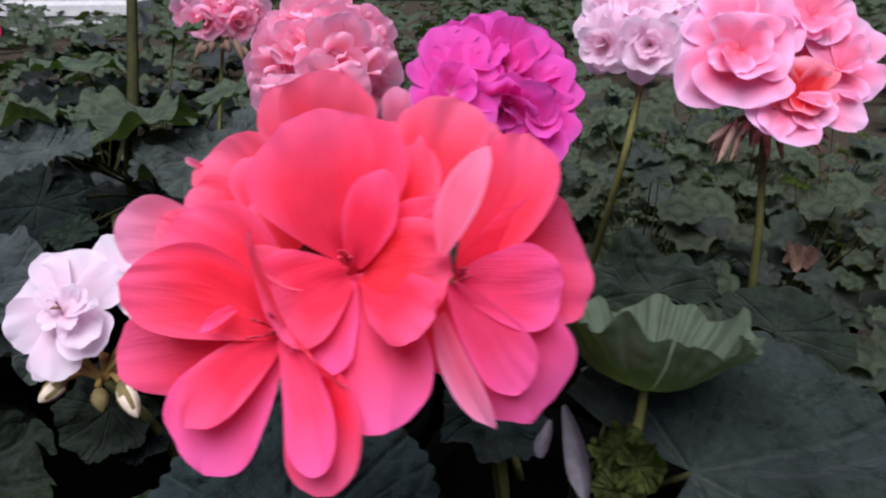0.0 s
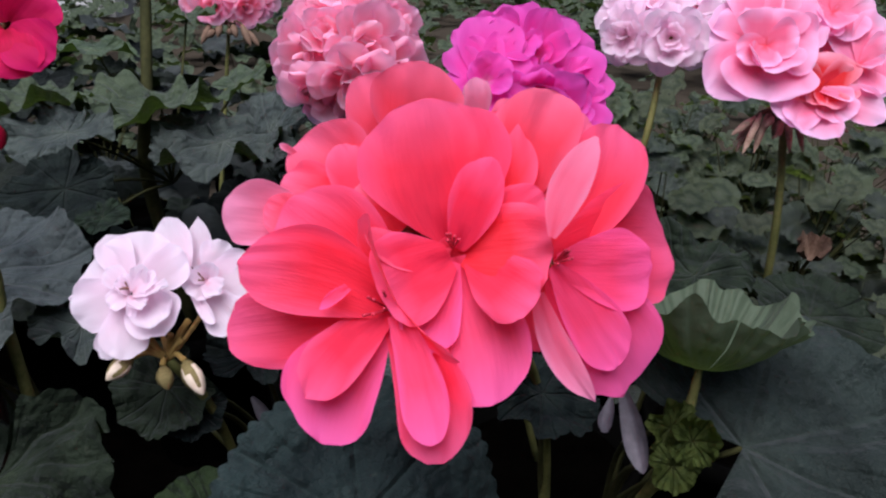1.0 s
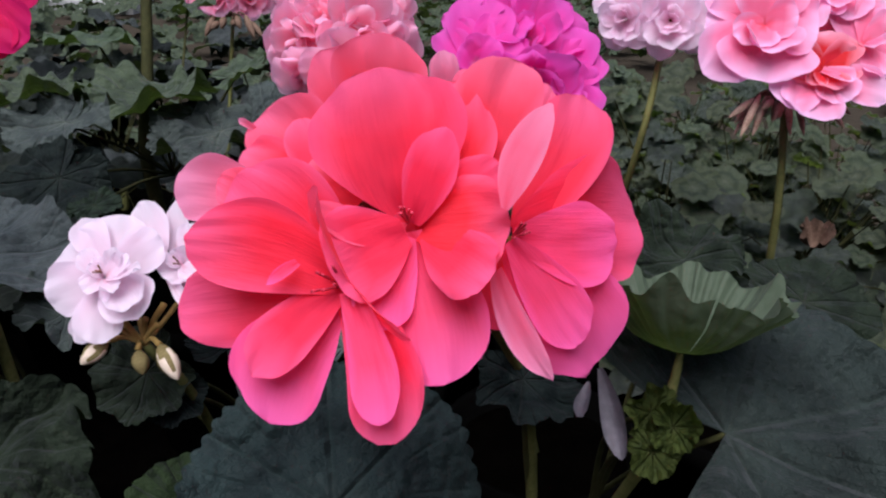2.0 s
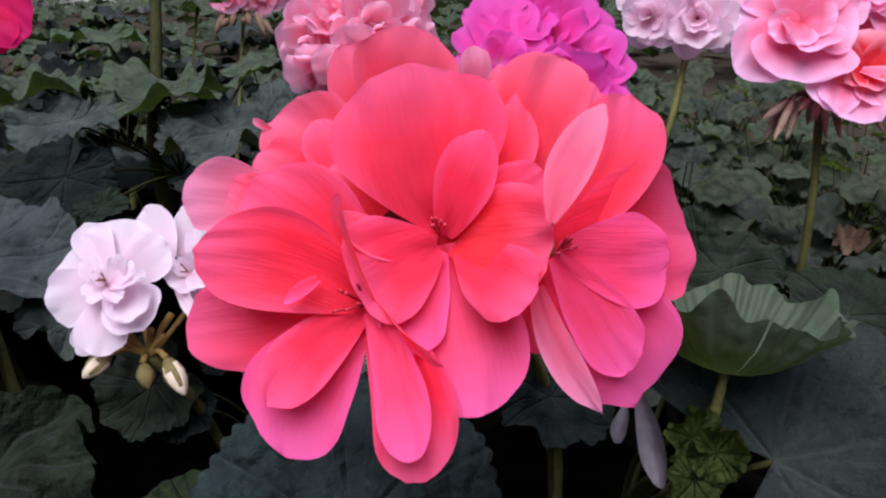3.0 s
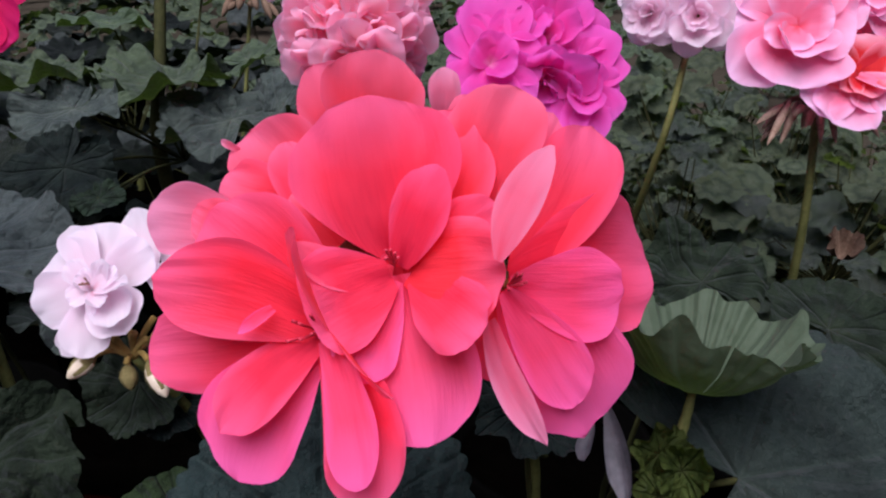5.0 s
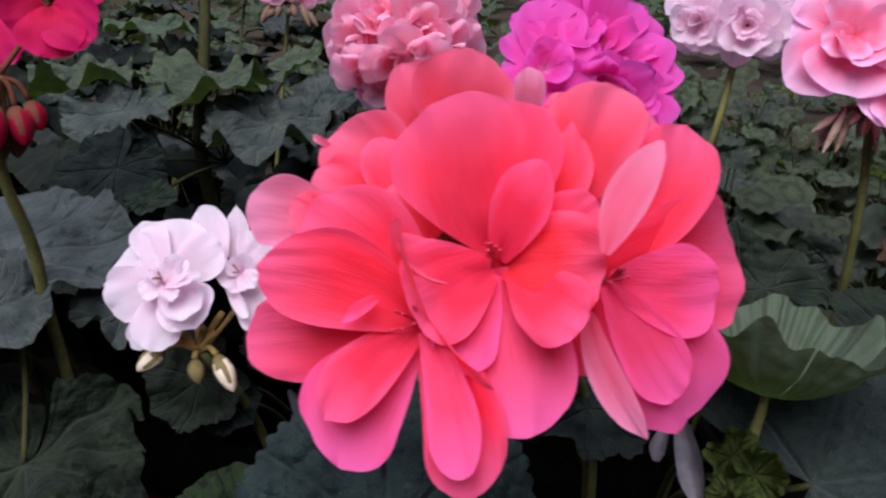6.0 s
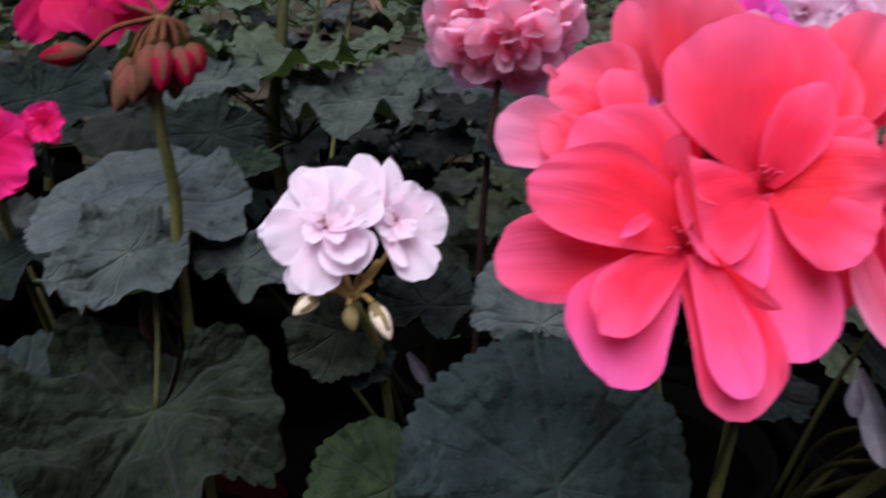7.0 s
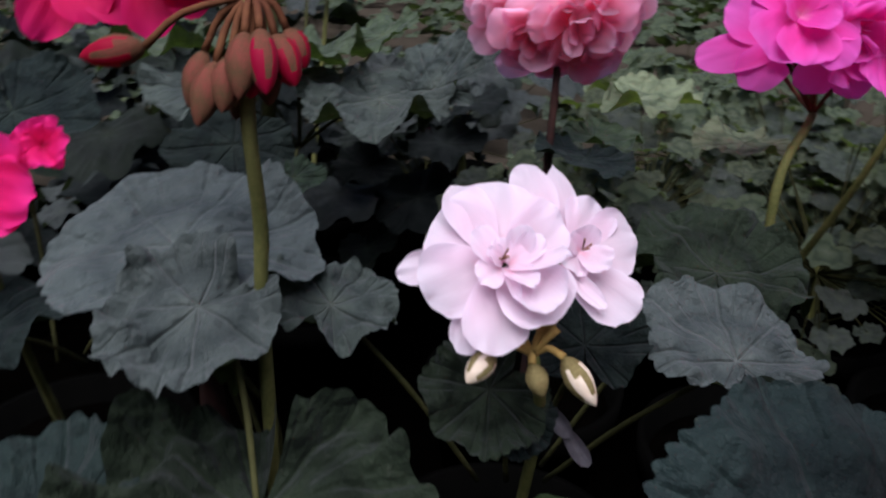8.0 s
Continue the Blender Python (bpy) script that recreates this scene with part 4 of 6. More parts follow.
bud(white, (-0.1183, 0.2142, 0.3229), (-0.1156, 0.2092, 0.3160), 0.003, CALYX)
leaf(white, (-0.1264, 0.2355, 0.3002), (0.1, -0.6, 0.8), (-0.6, -0.3, -0.3), 0.0215, LEAF_TEAL_SHADE, (-0.107, 0.31, 0.22), fold=0.1, ruffle=0.06, wild=0.3)
leaf(white, (-0.1190, 0.2374, 0.2899), (0.1, -0.7, 0.6), (0.1, -0.5, -0.6), 0.0145, LEAF_SHADE, (-0.107, 0.31, 0.2), fold=0.08, wild=0.4)
leaf(white, (-0.0951, 0.2517, 0.3061), (-0.2, -0.45, 0.9), (0.1, 0.8, 0.4), 0.022, LEAF_SHADE, (-0.10, 0.31, 0.2), cup=0.2, fold=0.09)
leaf(white, (-0.0507, 0.2413, 0.3074), (0.02, -0.12, 1), (-0.05, 0.95, 0.25), 0.034, LEAF_SLATE, (-0.09, 0.31, 0.2), fold=0.04, cup=0.12, back=0.75, wild=0.3, ruffle=0.05, pillow=0.015)
leaf(white, (-0.0398, 0.2901, 0.3143), (0.1, -0.3, 1), (0.3, 0.8, 0.2), 0.036, LEAF_TEAL_SHADE, (-0.09, 0.32, 0.2), fold=0.06, ruffle=0.07, wild=0.35, pillow=0.015)
leaf(white, (-0.1788, 0.2819, 0.3031), (0, -0.3, 1), (0.2, 0.5, 0.1), 0.0255, LEAF, (-0.12, 0.31, 0.2), fold=0.08, ruffle=0.08, wild=0.5, lobe=0.03)
petal(fl, (-0.1036, 0.2698, 0.2721), (-0.0934, 0.2606, 0.2627), (-0.2, -0.7, 0.6), 0.0065, DRY, 0.3, -0.08, 0.1, name='dry_petal', label='pale dried fallen petal')
petal(fl, (-0.0968, 0.2656, 0.2660), (-0.0876, 0.2546, 0.2550), (-0.2, -0.7, 0.6), 0.006, DRY, 0.3, -0.08, 0.1, name='dry_petal', label='pale dried fallen petal')


# ---- the tall red-pink geranium with hanging buds ----
flower_pot(-0.222, 0.268, mat=POT, label='red plastic nursery pot and soil, darkened in colour for shade')
red = thing("geranium", (-0.215, 0.292, SOIL_TOP), "tall geranium with red-pink petals and a ring of drooping red buds", "geranium", "geraniums in the bed")
hub = (-0.1933, 0.2551, 0.4080)
stalk("flower_stalk", red, [(-0.205, 0.288, SOIL_TOP - 0.01), (-0.1982, 0.2615, 0.3005), (-0.1953, 0.2561, 0.3422), (-0.1945, 0.2473, 0.3785), hub], (0.0026, 0.0019), STALK, rings=18)
fl = floret_part(red, (-0.2306, 0.2971, 0.4285), (0.53, -0.85, 0.08), hub, BUD_RED, STALK_RED)
petal(fl, (-0.2319, 0.2991, 0.4283), (-0.2447, 0.2845, 0.4120), (0.51, -0.80, 0.32), 0.0244, RED_DEEP, 0.12, 0.1, 0.06)
petal(fl, (-0.2301, 0.2967, 0.4275), (-0.2201, 0.2806, 0.4049), (0.40, -0.65, 0.64), 0.0286, RED_DEEP, 0.12, 0.1, 0.06)
petal(fl, (-0.2299, 0.2980, 0.4280), (-0.2046, 0.2866, 0.4088), (0.18, -0.73, 0.66), 0.0266, RED_DEEP, 0.12, 0.1, 0.06)
petal(fl, (-0.2332, 0.3016, 0.4291), (-0.2497, 0.3064, 0.4422), (0.13, -0.87, 0.48), 0.0270, RED_DEEP, 0.12, 0.1, 0.06)
petal(fl, (-0.2310, 0.3018, 0.4292), (-0.2138, 0.3099, 0.4451), (0.44, -0.90, -0.01), 0.0270, RED_DEEP, 0.12, 0.1, 0.06)
fl = floret_part(red, (-0.1755, 0.2650, 0.4328), (0.44, -0.90, 0.08), hub, BUD_RED, STALK_RED)
petal(fl, (-0.1748, 0.2645, 0.4315), (-0.1578, 0.2573, 0.4203), (0.04, -0.81, 0.58), 0.0214, RED_DEEP, 0.12, 0.1, 0.06)
petal(fl, (-0.1749, 0.2632, 0.4311), (-0.1690, 0.2525, 0.4161), (0.23, -0.75, 0.62), 0.0213, RED_DEEP, 0.12, 0.1, 0.06)
petal(fl, (-0.1766, 0.2644, 0.4315), (-0.1859, 0.2560, 0.4237), (0.47, -0.82, 0.33), 0.0194, RED_DEEP, 0.12, 0.1, 0.06)
petal(fl, (-0.1774, 0.2683, 0.4330), (-0.1842, 0.2747, 0.4483), (0.31, -0.82, 0.48), 0.0238, RED_DEEP, 0.12, 0.1, 0.06)
petal(fl, (-0.1758, 0.2684, 0.4331), (-0.1642, 0.2745, 0.4451), (0.42, -0.91, 0.06), 0.0238, RED_DEEP, 0.12, 0.1, 0.06)
fl = floret_part(red, (-0.2648, 0.3127, 0.4101), (0.41, -0.91, 0.06), hub, BUD_RED, STALK_RED)
petal(fl, (-0.2332, 0.2954, 0.4120), (-0.2282, 0.2828, 0.3922), (0.09, -0.83, 0.55), 0.0158, RED_DEEP, 0.12, 0.1, 0.06)
petal(fl, (-0.2232, 0.2950, 0.4123), (-0.2171, 0.2847, 0.3977), (0.29, -0.72, 0.63), 0.0166, RED_DEEP, 0.12, 0.1, 0.06)
petal(fl, (-0.2667, 0.3145, 0.4091), (-0.2736, 0.2987, 0.3880), (0.55, -0.75, 0.38), 0.0178, RED_DEEP, 0.12, 0.1, 0.06)
petal(fl, (-0.2639, 0.3122, 0.4093), (-0.2530, 0.3003, 0.3939), (0.12, -0.74, 0.66), 0.0195, RED_DEEP, 0.12, 0.1, 0.06)
petal(fl, (-0.2640, 0.3148, 0.4100), (-0.2392, 0.3040, 0.3964), (-0.14, -0.88, 0.45), 0.0197, RED_DEEP, 0.12, 0.1, 0.06)
stalk('pedicel', red, [hub, (-0.1988, 0.2526, 0.4017), (-0.2018, 0.2482, 0.3918)], (0.0009, 0.0011), STALK_RED, rings=6)
bud(red, (-0.2018, 0.2482, 0.3918), (-0.2054, 0.2384, 0.3771), 0.0041, BUD_RED)
stalk('pedicel', red, [hub, (-0.1963, 0.2522, 0.4024), (-0.1978, 0.2476, 0.3934)], (0.0009, 0.0011), STALK_RED, rings=6)
bud(red, (-0.1978, 0.2476, 0.3934), (-0.1988, 0.2386, 0.3807), 0.0041, BUD_RED)
stalk('pedicel', red, [hub, (-0.1928, 0.2522, 0.4039), (-0.1923, 0.2476, 0.3963)], (0.0009, 0.0011), STALK_RED, rings=6)
bud(red, (-0.1923, 0.2476, 0.3963), (-0.1917, 0.2399, 0.3843), 0.0044, BUD_RED, petal_part=RED_DEEP)
stalk('pedicel', red, [hub, (-0.1893, 0.2542, 0.4051), (-0.1871, 0.2516, 0.3985)], (0.0009, 0.0011), STALK_RED, rings=6)
bud(red, (-0.1871, 0.2516, 0.3985), (-0.1809, 0.2438, 0.3869), 0.0046, BUD_RED, petal_part=RED_DEEP)
stalk('pedicel', red, [hub, (-0.1914, 0.2565, 0.4027), (-0.1905, 0.2561, 0.3935)], (0.0009, 0.0011), STALK_RED, rings=6)
bud(red, (-0.1905, 0.2561, 0.3935), (-0.1892, 0.2500, 0.3802), 0.0041, BUD_RED)
stalk('pedicel', red, [hub, (-0.2017, 0.2564, 0.4025), (-0.2067, 0.2557, 0.3932)], (0.0009, 0.0011), STALK_RED, rings=6)
bud(red, (-0.2067, 0.2557, 0.3932), (-0.2105, 0.2495, 0.3791), 0.0038, BUD_RED)
stalk('pedicel', red, [hub, (-0.1877, 0.2570, 0.4055), (-0.1848, 0.2573, 0.3992)], (0.0009, 0.0011), STALK_RED, rings=6)
bud(red, (-0.1848, 0.2573, 0.3992), (-0.1793, 0.2518, 0.3902), 0.0041, BUD_RED, petal_part=RED_DEEP)
stalk('pedicel', red, [hub, (-0.2116, 0.2559, 0.4028), (-0.2220, 0.2547, 0.3941)], (0.0009, 0.0011), STALK_RED, rings=6)
bud(red, (-0.2220, 0.2547, 0.3941), (-0.2381, 0.2511, 0.3915), 0.0043, BUD_RED, petal_part=RED_DEEP)
stalk('pedicel', red, [hub, (-0.1966, 0.2577, 0.4011), (-0.1988, 0.2583, 0.3900)], (0.0009, 0.0011), STALK_RED, rings=6)
bud(red, (-0.1988, 0.2583, 0.3900), (-0.1989, 0.2518, 0.3757), 0.0038, BUD_RED)
stalk('pedicel', red, [hub, (-0.1919, 0.2536, 0.4024), (-0.1912, 0.2504, 0.3931)], (0.0009, 0.0011), STALK_RED, rings=6)
bud(red, (-0.1912, 0.2504, 0.3931), (-0.1903, 0.2443, 0.3844), 0.0036, BUD_RED)
stalk('pedicel', red, [hub, (-0.1934, 0.2508, 0.4057), (-0.1931, 0.2449, 0.3999)], (0.0009, 0.0011), STALK_RED, rings=6)
bud(red, (-0.1931, 0.2449, 0.3999), (-0.1933, 0.2349, 0.3852), 0.0041, BUD_RED)
stalk('pedicel', red, [hub, (-0.1909, 0.2509, 0.4061), (-0.1893, 0.2451, 0.4008)], (0.0009, 0.0011), STALK_RED, rings=6)
bud(red, (-0.1893, 0.2451, 0.4008), (-0.1866, 0.2351, 0.3864), 0.0041, BUD_RED, petal_part=RED_DEEP)
leaf(red, (-0.2357, 0.2967, 0.3174), (-0.04, -0.36, 1), (0.12, 0.95, 0.2), 0.0575, LEAF_SLATE, (-0.205, 0.30, 0.2), fold=0.045, ruffle=0.018, cup=-0.03, back=0.32, pillow=0.055, teeth=40, wild=0.22, bite=0.7, lobe=0.05)
leaf(red, (-0.2158, 0.2546, 0.3160), (0.05, -0.36, 1), (-0.75, -0.65, -0.3), 0.033, LEAF_SLATE, (-0.205, 0.29, 0.19), fold=0.09, ruffle=0.085, wild=0.5, cup=0.08, lobe=0.03, back=0.3, teeth=30, pillow=0.04)
leaf(red, (-0.1940, 0.2197, 0.2677), (0.02, -0.40, 1), (-0.25, -0.95, -0.3), 0.056, LEAF_TEAL_SHADE, (-0.2047, 0.2488, 0.3028), fold=0.20, ruffle=0.11, cup=0.10, lobe=0.10, wild=0.75, pillow=0.07, teeth=44, sinus=0.6, back=0.30, gap=0.035)
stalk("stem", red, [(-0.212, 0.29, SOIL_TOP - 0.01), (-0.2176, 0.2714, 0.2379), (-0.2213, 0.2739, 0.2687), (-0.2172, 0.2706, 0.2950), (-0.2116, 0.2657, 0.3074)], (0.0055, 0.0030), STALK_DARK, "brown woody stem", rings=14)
leaf(red, (-0.2541, 0.2093, 0.2532), (-0.1, -0.4, 1), (-0.9, -0.3, -0.2), 0.052, LEAF_BLUE_SHADE, (-0.22, 0.29, 0.19), fold=0.06)
leaf(red, (-0.3300, 0.3186, 0.2659), (0, -0.35, 1), (-0.3, 0.8, 0.2), 0.036, LEAF_SHADE, (-0.33, 0.40, 0.2), fold=0.09, ruffle=0.05)
leaf(red, (-0.2067, 0.2551, 0.2928), (-0.5, -0.7, 0.3), (0.2, -0.1, 1), 0.009, LEAF_YOUNG, (-0.205, 0.29, 0.19), cup=0.3, fold=0.1)


# ---- a low red-pink geranium farther along ----
flower_pot(-0.345, 0.405)
red_low = thing("geranium", (-0.345, 0.405, SOIL_TOP), "low geranium with flat red-pink single florets", "geranium", "geraniums in the bed")
hub = (-0.3267, 0.3364, 0.3051)
stalk("flower_stalk", red_low, [(-0.345, 0.4, SOIL_TOP - 0.01), (-0.3296, 0.3402, 0.2774), hub], (0.0022, 0.0018), STALK)
fl = floret_part(red_low, (-0.3240, 0.3301, 0.3272), (0.56, -0.80, 0.23), hub, CALYX, PEDICEL)
petal(fl, (-0.3240, 0.3301, 0.3272), (-0.3469, 0.3257, 0.3316), (0.23, -0.92, 0.32), 0.0259, REDPINK, 0.03, -0.03, 0.32, rag=3.0)
petal(fl, (-0.3240, 0.3301, 0.3272), (-0.3345, 0.3352, 0.3504), (0.50, -0.77, 0.40), 0.0285, REDPINK, 0.03, -0.03, 0.32, rag=3.0)
petal(fl, (-0.3240, 0.3301, 0.3272), (-0.3114, 0.3355, 0.3467), (0.42, -0.91, -0.02), 0.0285, REDPINK, 0.03, -0.03, 0.32, rag=3.0)
petal(fl, (-0.3240, 0.3301, 0.3272), (-0.2989, 0.3267, 0.3247), (-0.09, -0.92, 0.38), 0.0285, REDPINK, 0.03, -0.03, 0.32, rag=3.0)
petal(fl, (-0.3240, 0.3301, 0.3272), (-0.3204, 0.3166, 0.3064), (0.54, -0.66, 0.52), 0.0311, REDPINK, 0.03, -0.03, 0.32, rag=3.0)
petal(fl, (-0.3240, 0.3301, 0.3272), (-0.3448, 0.3180, 0.3140), (0.42, -0.89, 0.14), 0.0259, REDPINK, 0.03, -0.03, 0.32, rag=3.0)
fl = floret_part(red_low, (-0.3000, 0.3413, 0.3405), (0.51, -0.84, 0.20), hub, CALYX, PEDICEL)
petal(fl, (-0.3000, 0.3413, 0.3405), (-0.2889, 0.3376, 0.3400), (-0.28, -0.89, 0.35), 0.0183, REDPINK, 0.03, -0.03, 0.32, rag=3.0)
petal(fl, (-0.3000, 0.3413, 0.3405), (-0.3037, 0.3414, 0.3511), (0.51, -0.84, 0.18), 0.0183, REDPINK, 0.03, -0.03, 0.32, rag=3.0)
petal(fl, (-0.3000, 0.3413, 0.3405), (-0.2941, 0.3410, 0.3485), (0.25, -0.94, -0.22), 0.0157, REDPINK, 0.03, -0.03, 0.32, rag=3.0)
petal(fl, (-0.3000, 0.3413, 0.3405), (-0.2970, 0.3342, 0.3339), (0.41, -0.52, 0.75), 0.0157, REDPINK, 0.03, -0.03, 0.32, rag=3.0)
petal(fl, (-0.3000, 0.3413, 0.3405), (-0.3062, 0.3373, 0.3425), (0.58, -0.80, 0.18), 0.0131, REDPINK, 0.03, -0.03, 0.32, rag=3.0)
hub = (-0.4089, 0.4329, 0.3334)
stalk("faded_stalk", red_low, [(-0.35, 0.41, SOIL_TOP), (-0.4027, 0.4222, 0.3083), hub], (0.0018, 0.0014), STALK_DEEP)
stalk('pedicel', red_low, [hub, (-0.4289, 0.4304, 0.3455)], (0.0008, 0.0009), DEAD, rings=4)
bud(red_low, (-0.4289, 0.4304, 0.3455), (-0.4313, 0.4245, 0.3405), 0.0028, DEAD, 'withered_bud')
stalk('pedicel', red_low, [hub, (-0.4221, 0.4287, 0.3399)], (0.0008, 0.0009), DEAD, rings=4)
bud(red_low, (-0.4221, 0.4287, 0.3399), (-0.4231, 0.4230, 0.3350), 0.0028, DEAD, 'withered_bud')
stalk('pedicel', red_low, [hub, (-0.4169, 0.4318, 0.3452)], (0.0008, 0.0009), DEAD, rings=4)
bud(red_low, (-0.4169, 0.4318, 0.3452), (-0.4164, 0.4263, 0.3404), 0.0028, DEAD, 'withered_bud')
stalk('pedicel', red_low, [hub, (-0.4139, 0.4294, 0.3392)], (0.0008, 0.0009), DEAD, rings=4)
bud(red_low, (-0.4139, 0.4294, 0.3392), (-0.4129, 0.4241, 0.3345), 0.0028, DEAD, 'withered_bud')
stalk('pedicel', red_low, [hub, (-0.4087, 0.4325, 0.3445)], (0.0008, 0.0009), DEAD, rings=4)
bud(red_low, (-0.4087, 0.4325, 0.3445), (-0.4063, 0.4274, 0.3399), 0.0028, DEAD, 'withered_bud')
stalk('pedicel', red_low, [hub, (-0.4019, 0.4308, 0.3388)], (0.0008, 0.0009), DEAD, rings=4)
bud(red_low, (-0.4019, 0.4308, 0.3388), (-0.3981, 0.4259, 0.3344), 0.0028, DEAD, 'withered_bud')
stalk('pedicel', red_low, [hub, (-0.4005, 0.4333, 0.3438)], (0.0008, 0.0009), DEAD, rings=4)
bud(red_low, (-0.4005, 0.4333, 0.3438), (-0.3962, 0.4285, 0.3393), 0.0028, DEAD, 'withered_bud')
stalk('pedicel', red_low, [hub, (-0.3937, 0.4316, 0.3382)], (0.0008, 0.0009), DEAD, rings=4)
bud(red_low, (-0.3937, 0.4316, 0.3382), (-0.3879, 0.4270, 0.3338), 0.0028, DEAD, 'withered_bud')
stalk('pedicel', red_low, [hub, (-0.3885, 0.4347, 0.3434)], (0.0008, 0.0009), DEAD, rings=4)
bud(red_low, (-0.3885, 0.4347, 0.3434), (-0.3813, 0.4303, 0.3392), 0.0028, DEAD, 'withered_bud')
leaf(red_low, (-0.3522, 0.4188, 0.3348), (0.1, -0.5, 0.9), (0.4, -0.5, -0.3), 0.045, LEAF_SHADE, (-0.345, 0.4, 0.2), fold=0.06)
leaf(red_low, (-0.2625, 0.4540, 0.3104), (0, -0.5, 1), (0.3, -0.6, -0.3), 0.032, LEAF_SHADE, (-0.335, 0.41, 0.2), fold=0.05)


# ---- the full heads behind ----
DOUBLE = ((7, 1.0, 84, 0.80), (6, 0.84, 62, 0.78), (5, 0.64, 40, 0.8), (3, 0.45, 24, 0.9))
HALF = ((6, 1.0, 74, 0.85), (5, 0.8, 48, 0.8), (3, 0.5, 22, 0.8))
LOOSE = ((6, 1.05, 82, 0.98), (4, 0.78, 54, 0.95), (3, 0.5, 28, 0.9))
flower_pot(-0.075, 0.475)
pink = thing("geranium", (-0.075, 0.475, SOIL_TOP), "geranium with a round salmon pink double head on a dark stalk", "geranium", "geraniums in the bed")
hub = (-0.0710, 0.4753, 0.3829)
stalk("flower_stalk", pink, [(-0.075, 0.475, SOIL_TOP - 0.01), (-0.0775, 0.4426, 0.3119), hub], (0.0026, 0.002), STALK_DARK, rings=14)
rosette(pink, (-0.0621, 0.4407, 0.4012), (0.42, -0.90, 0.11), hub, 0.0254, PINK, LOOSE, pedicel_mat=STALK_RED, seed=52)
rosette(pink, (-0.0817, 0.4470, 0.4093), (-0.31, -0.83, 0.47), hub, 0.0213, PINK, DOUBLE, pedicel_mat=STALK_RED, seed=53)
rosette(pink, (-0.0695, 0.4397, 0.3845), (0.14, -0.91, -0.39), hub, 0.0260, PINK, LOOSE, pedicel_mat=STALK_RED, seed=54)
rosette(pink, (-0.0589, 0.4554, 0.4150), (0.51, -0.60, 0.61), hub, 0.0215, PINK, DOUBLE, pedicel_mat=STALK_RED, seed=55)
rosette(pink, (-0.0951, 0.4504, 0.3960), (-0.60, -0.80, -0.03), hub, 0.0248, PINK, LOOSE, pedicel_mat=STALK_RED, seed=56)
rosette(pink, (-0.0508, 0.4500, 0.3876), (0.61, -0.76, -0.23), hub, 0.0260, PINK, LOOSE, pedicel_mat=STALK_RED, seed=57)
rosette(pink, (-0.0799, 0.4672, 0.4218), (-0.13, -0.48, 0.87), hub, 0.0238, PINK, DOUBLE, pedicel_mat=STALK_RED, seed=58)
rosette(pink, (-0.0858, 0.4514, 0.3767), (-0.23, -0.85, -0.48), hub, 0.0274, PINK, LOOSE, pedicel_mat=STALK_RED, seed=59)
rosette(pink, (-0.0461, 0.4672, 0.4073), (0.77, -0.55, 0.32), hub, 0.0233, PINK, DOUBLE, pedicel_mat=STALK_RED, seed=60)
rosette(pink, (-0.1014, 0.4703, 0.4078), (-0.70, -0.61, 0.38), hub, 0.0217, PINK, DOUBLE, pedicel_mat=STALK_RED, seed=61)
rosette(pink, (-0.0610, 0.4592, 0.3737), (0.35, -0.81, -0.48), hub, 0.0264, PINK, LOOSE, pedicel_mat=STALK_RED, seed=62)
rosette(pink, (-0.0655, 0.4826, 0.4228), (0.34, -0.41, 0.85), hub, 0.0218, PINK, DOUBLE, pedicel_mat=STALK_RED, seed=63)
rosette(pink, (-0.1009, 0.4691, 0.3834), (-0.55, -0.79, -0.27), hub, 0.0252, PINK, LOOSE, pedicel_mat=STALK_RED, seed=64)
rosette(pink, (-0.0457, 0.4754, 0.3912), (0.74, -0.67, -0.05), hub, 0.0213, PINK, DOUBLE, pedicel_mat=STALK_RED, seed=65)
rosette(pink, (-0.0925, 0.4892, 0.4172), (-0.41, -0.51, 0.75), hub, 0.0216, PINK, DOUBLE, pedicel_mat=STALK_RED, seed=66)
rosette(pink, (-0.0792, 0.4730, 0.3711), (-0.00, -0.86, -0.51), hub, 0.0278, PINK, LOOSE, pedicel_mat=STALK_RED, seed=67)
rosette(pink, (-0.0555, 0.4927, 0.4111), (0.65, -0.55, 0.53), hub, 0.0235, PINK, DOUBLE, pedicel_mat=STALK_RED, seed=68)
flower_pot(0.055, 0.4)
magenta = thing("geranium", (0.055, 0.4, SOIL_TOP), "geranium with a vivid magenta flower head on a green stalk", "geranium", "geraniums in the bed")
hub = (0.0339, 0.3857, 0.3516)
stalk("flower_stalk", magenta, [(0.055, 0.4, SOIL_TOP - 0.01), (0.0125, 0.3614, 0.3078), hub], (0.0026, 0.002), STALK, rings=14)
fl = floret_part(magenta, (0.0044, 0.3587, 0.3974), (0.00, -0.93, 0.37), hub, CALYX, STALK_RED)
petal(fl, (0.0044, 0.3587, 0.3974), (0.0088, 0.3796, 0.4278), (0.00, -0.89, 0.47), 0.0360, MAGENTA, 0.06, 0, 0.1, rag=1.6)
petal(fl, (0.0044, 0.3587, 0.3974), (0.0248, 0.3730, 0.4170), (0.00, -0.89, 0.47), 0.0291, MAGENTA, 0.08, 0, 0.1, rag=1.6)
petal(fl, (0.0044, 0.3587, 0.3974), (-0.0040, 0.3728, 0.4165), (0.00, -0.89, 0.47), 0.0325, MAGENTA, 0.08, 0, 0.1, rag=1.6)
petal(fl, (0.0044, 0.3587, 0.3974), (-0.0135, 0.3653, 0.4032), (0.00, -0.89, 0.47), 0.0270, MAGENTA, 0.08, 0, 0.1, rag=1.6)
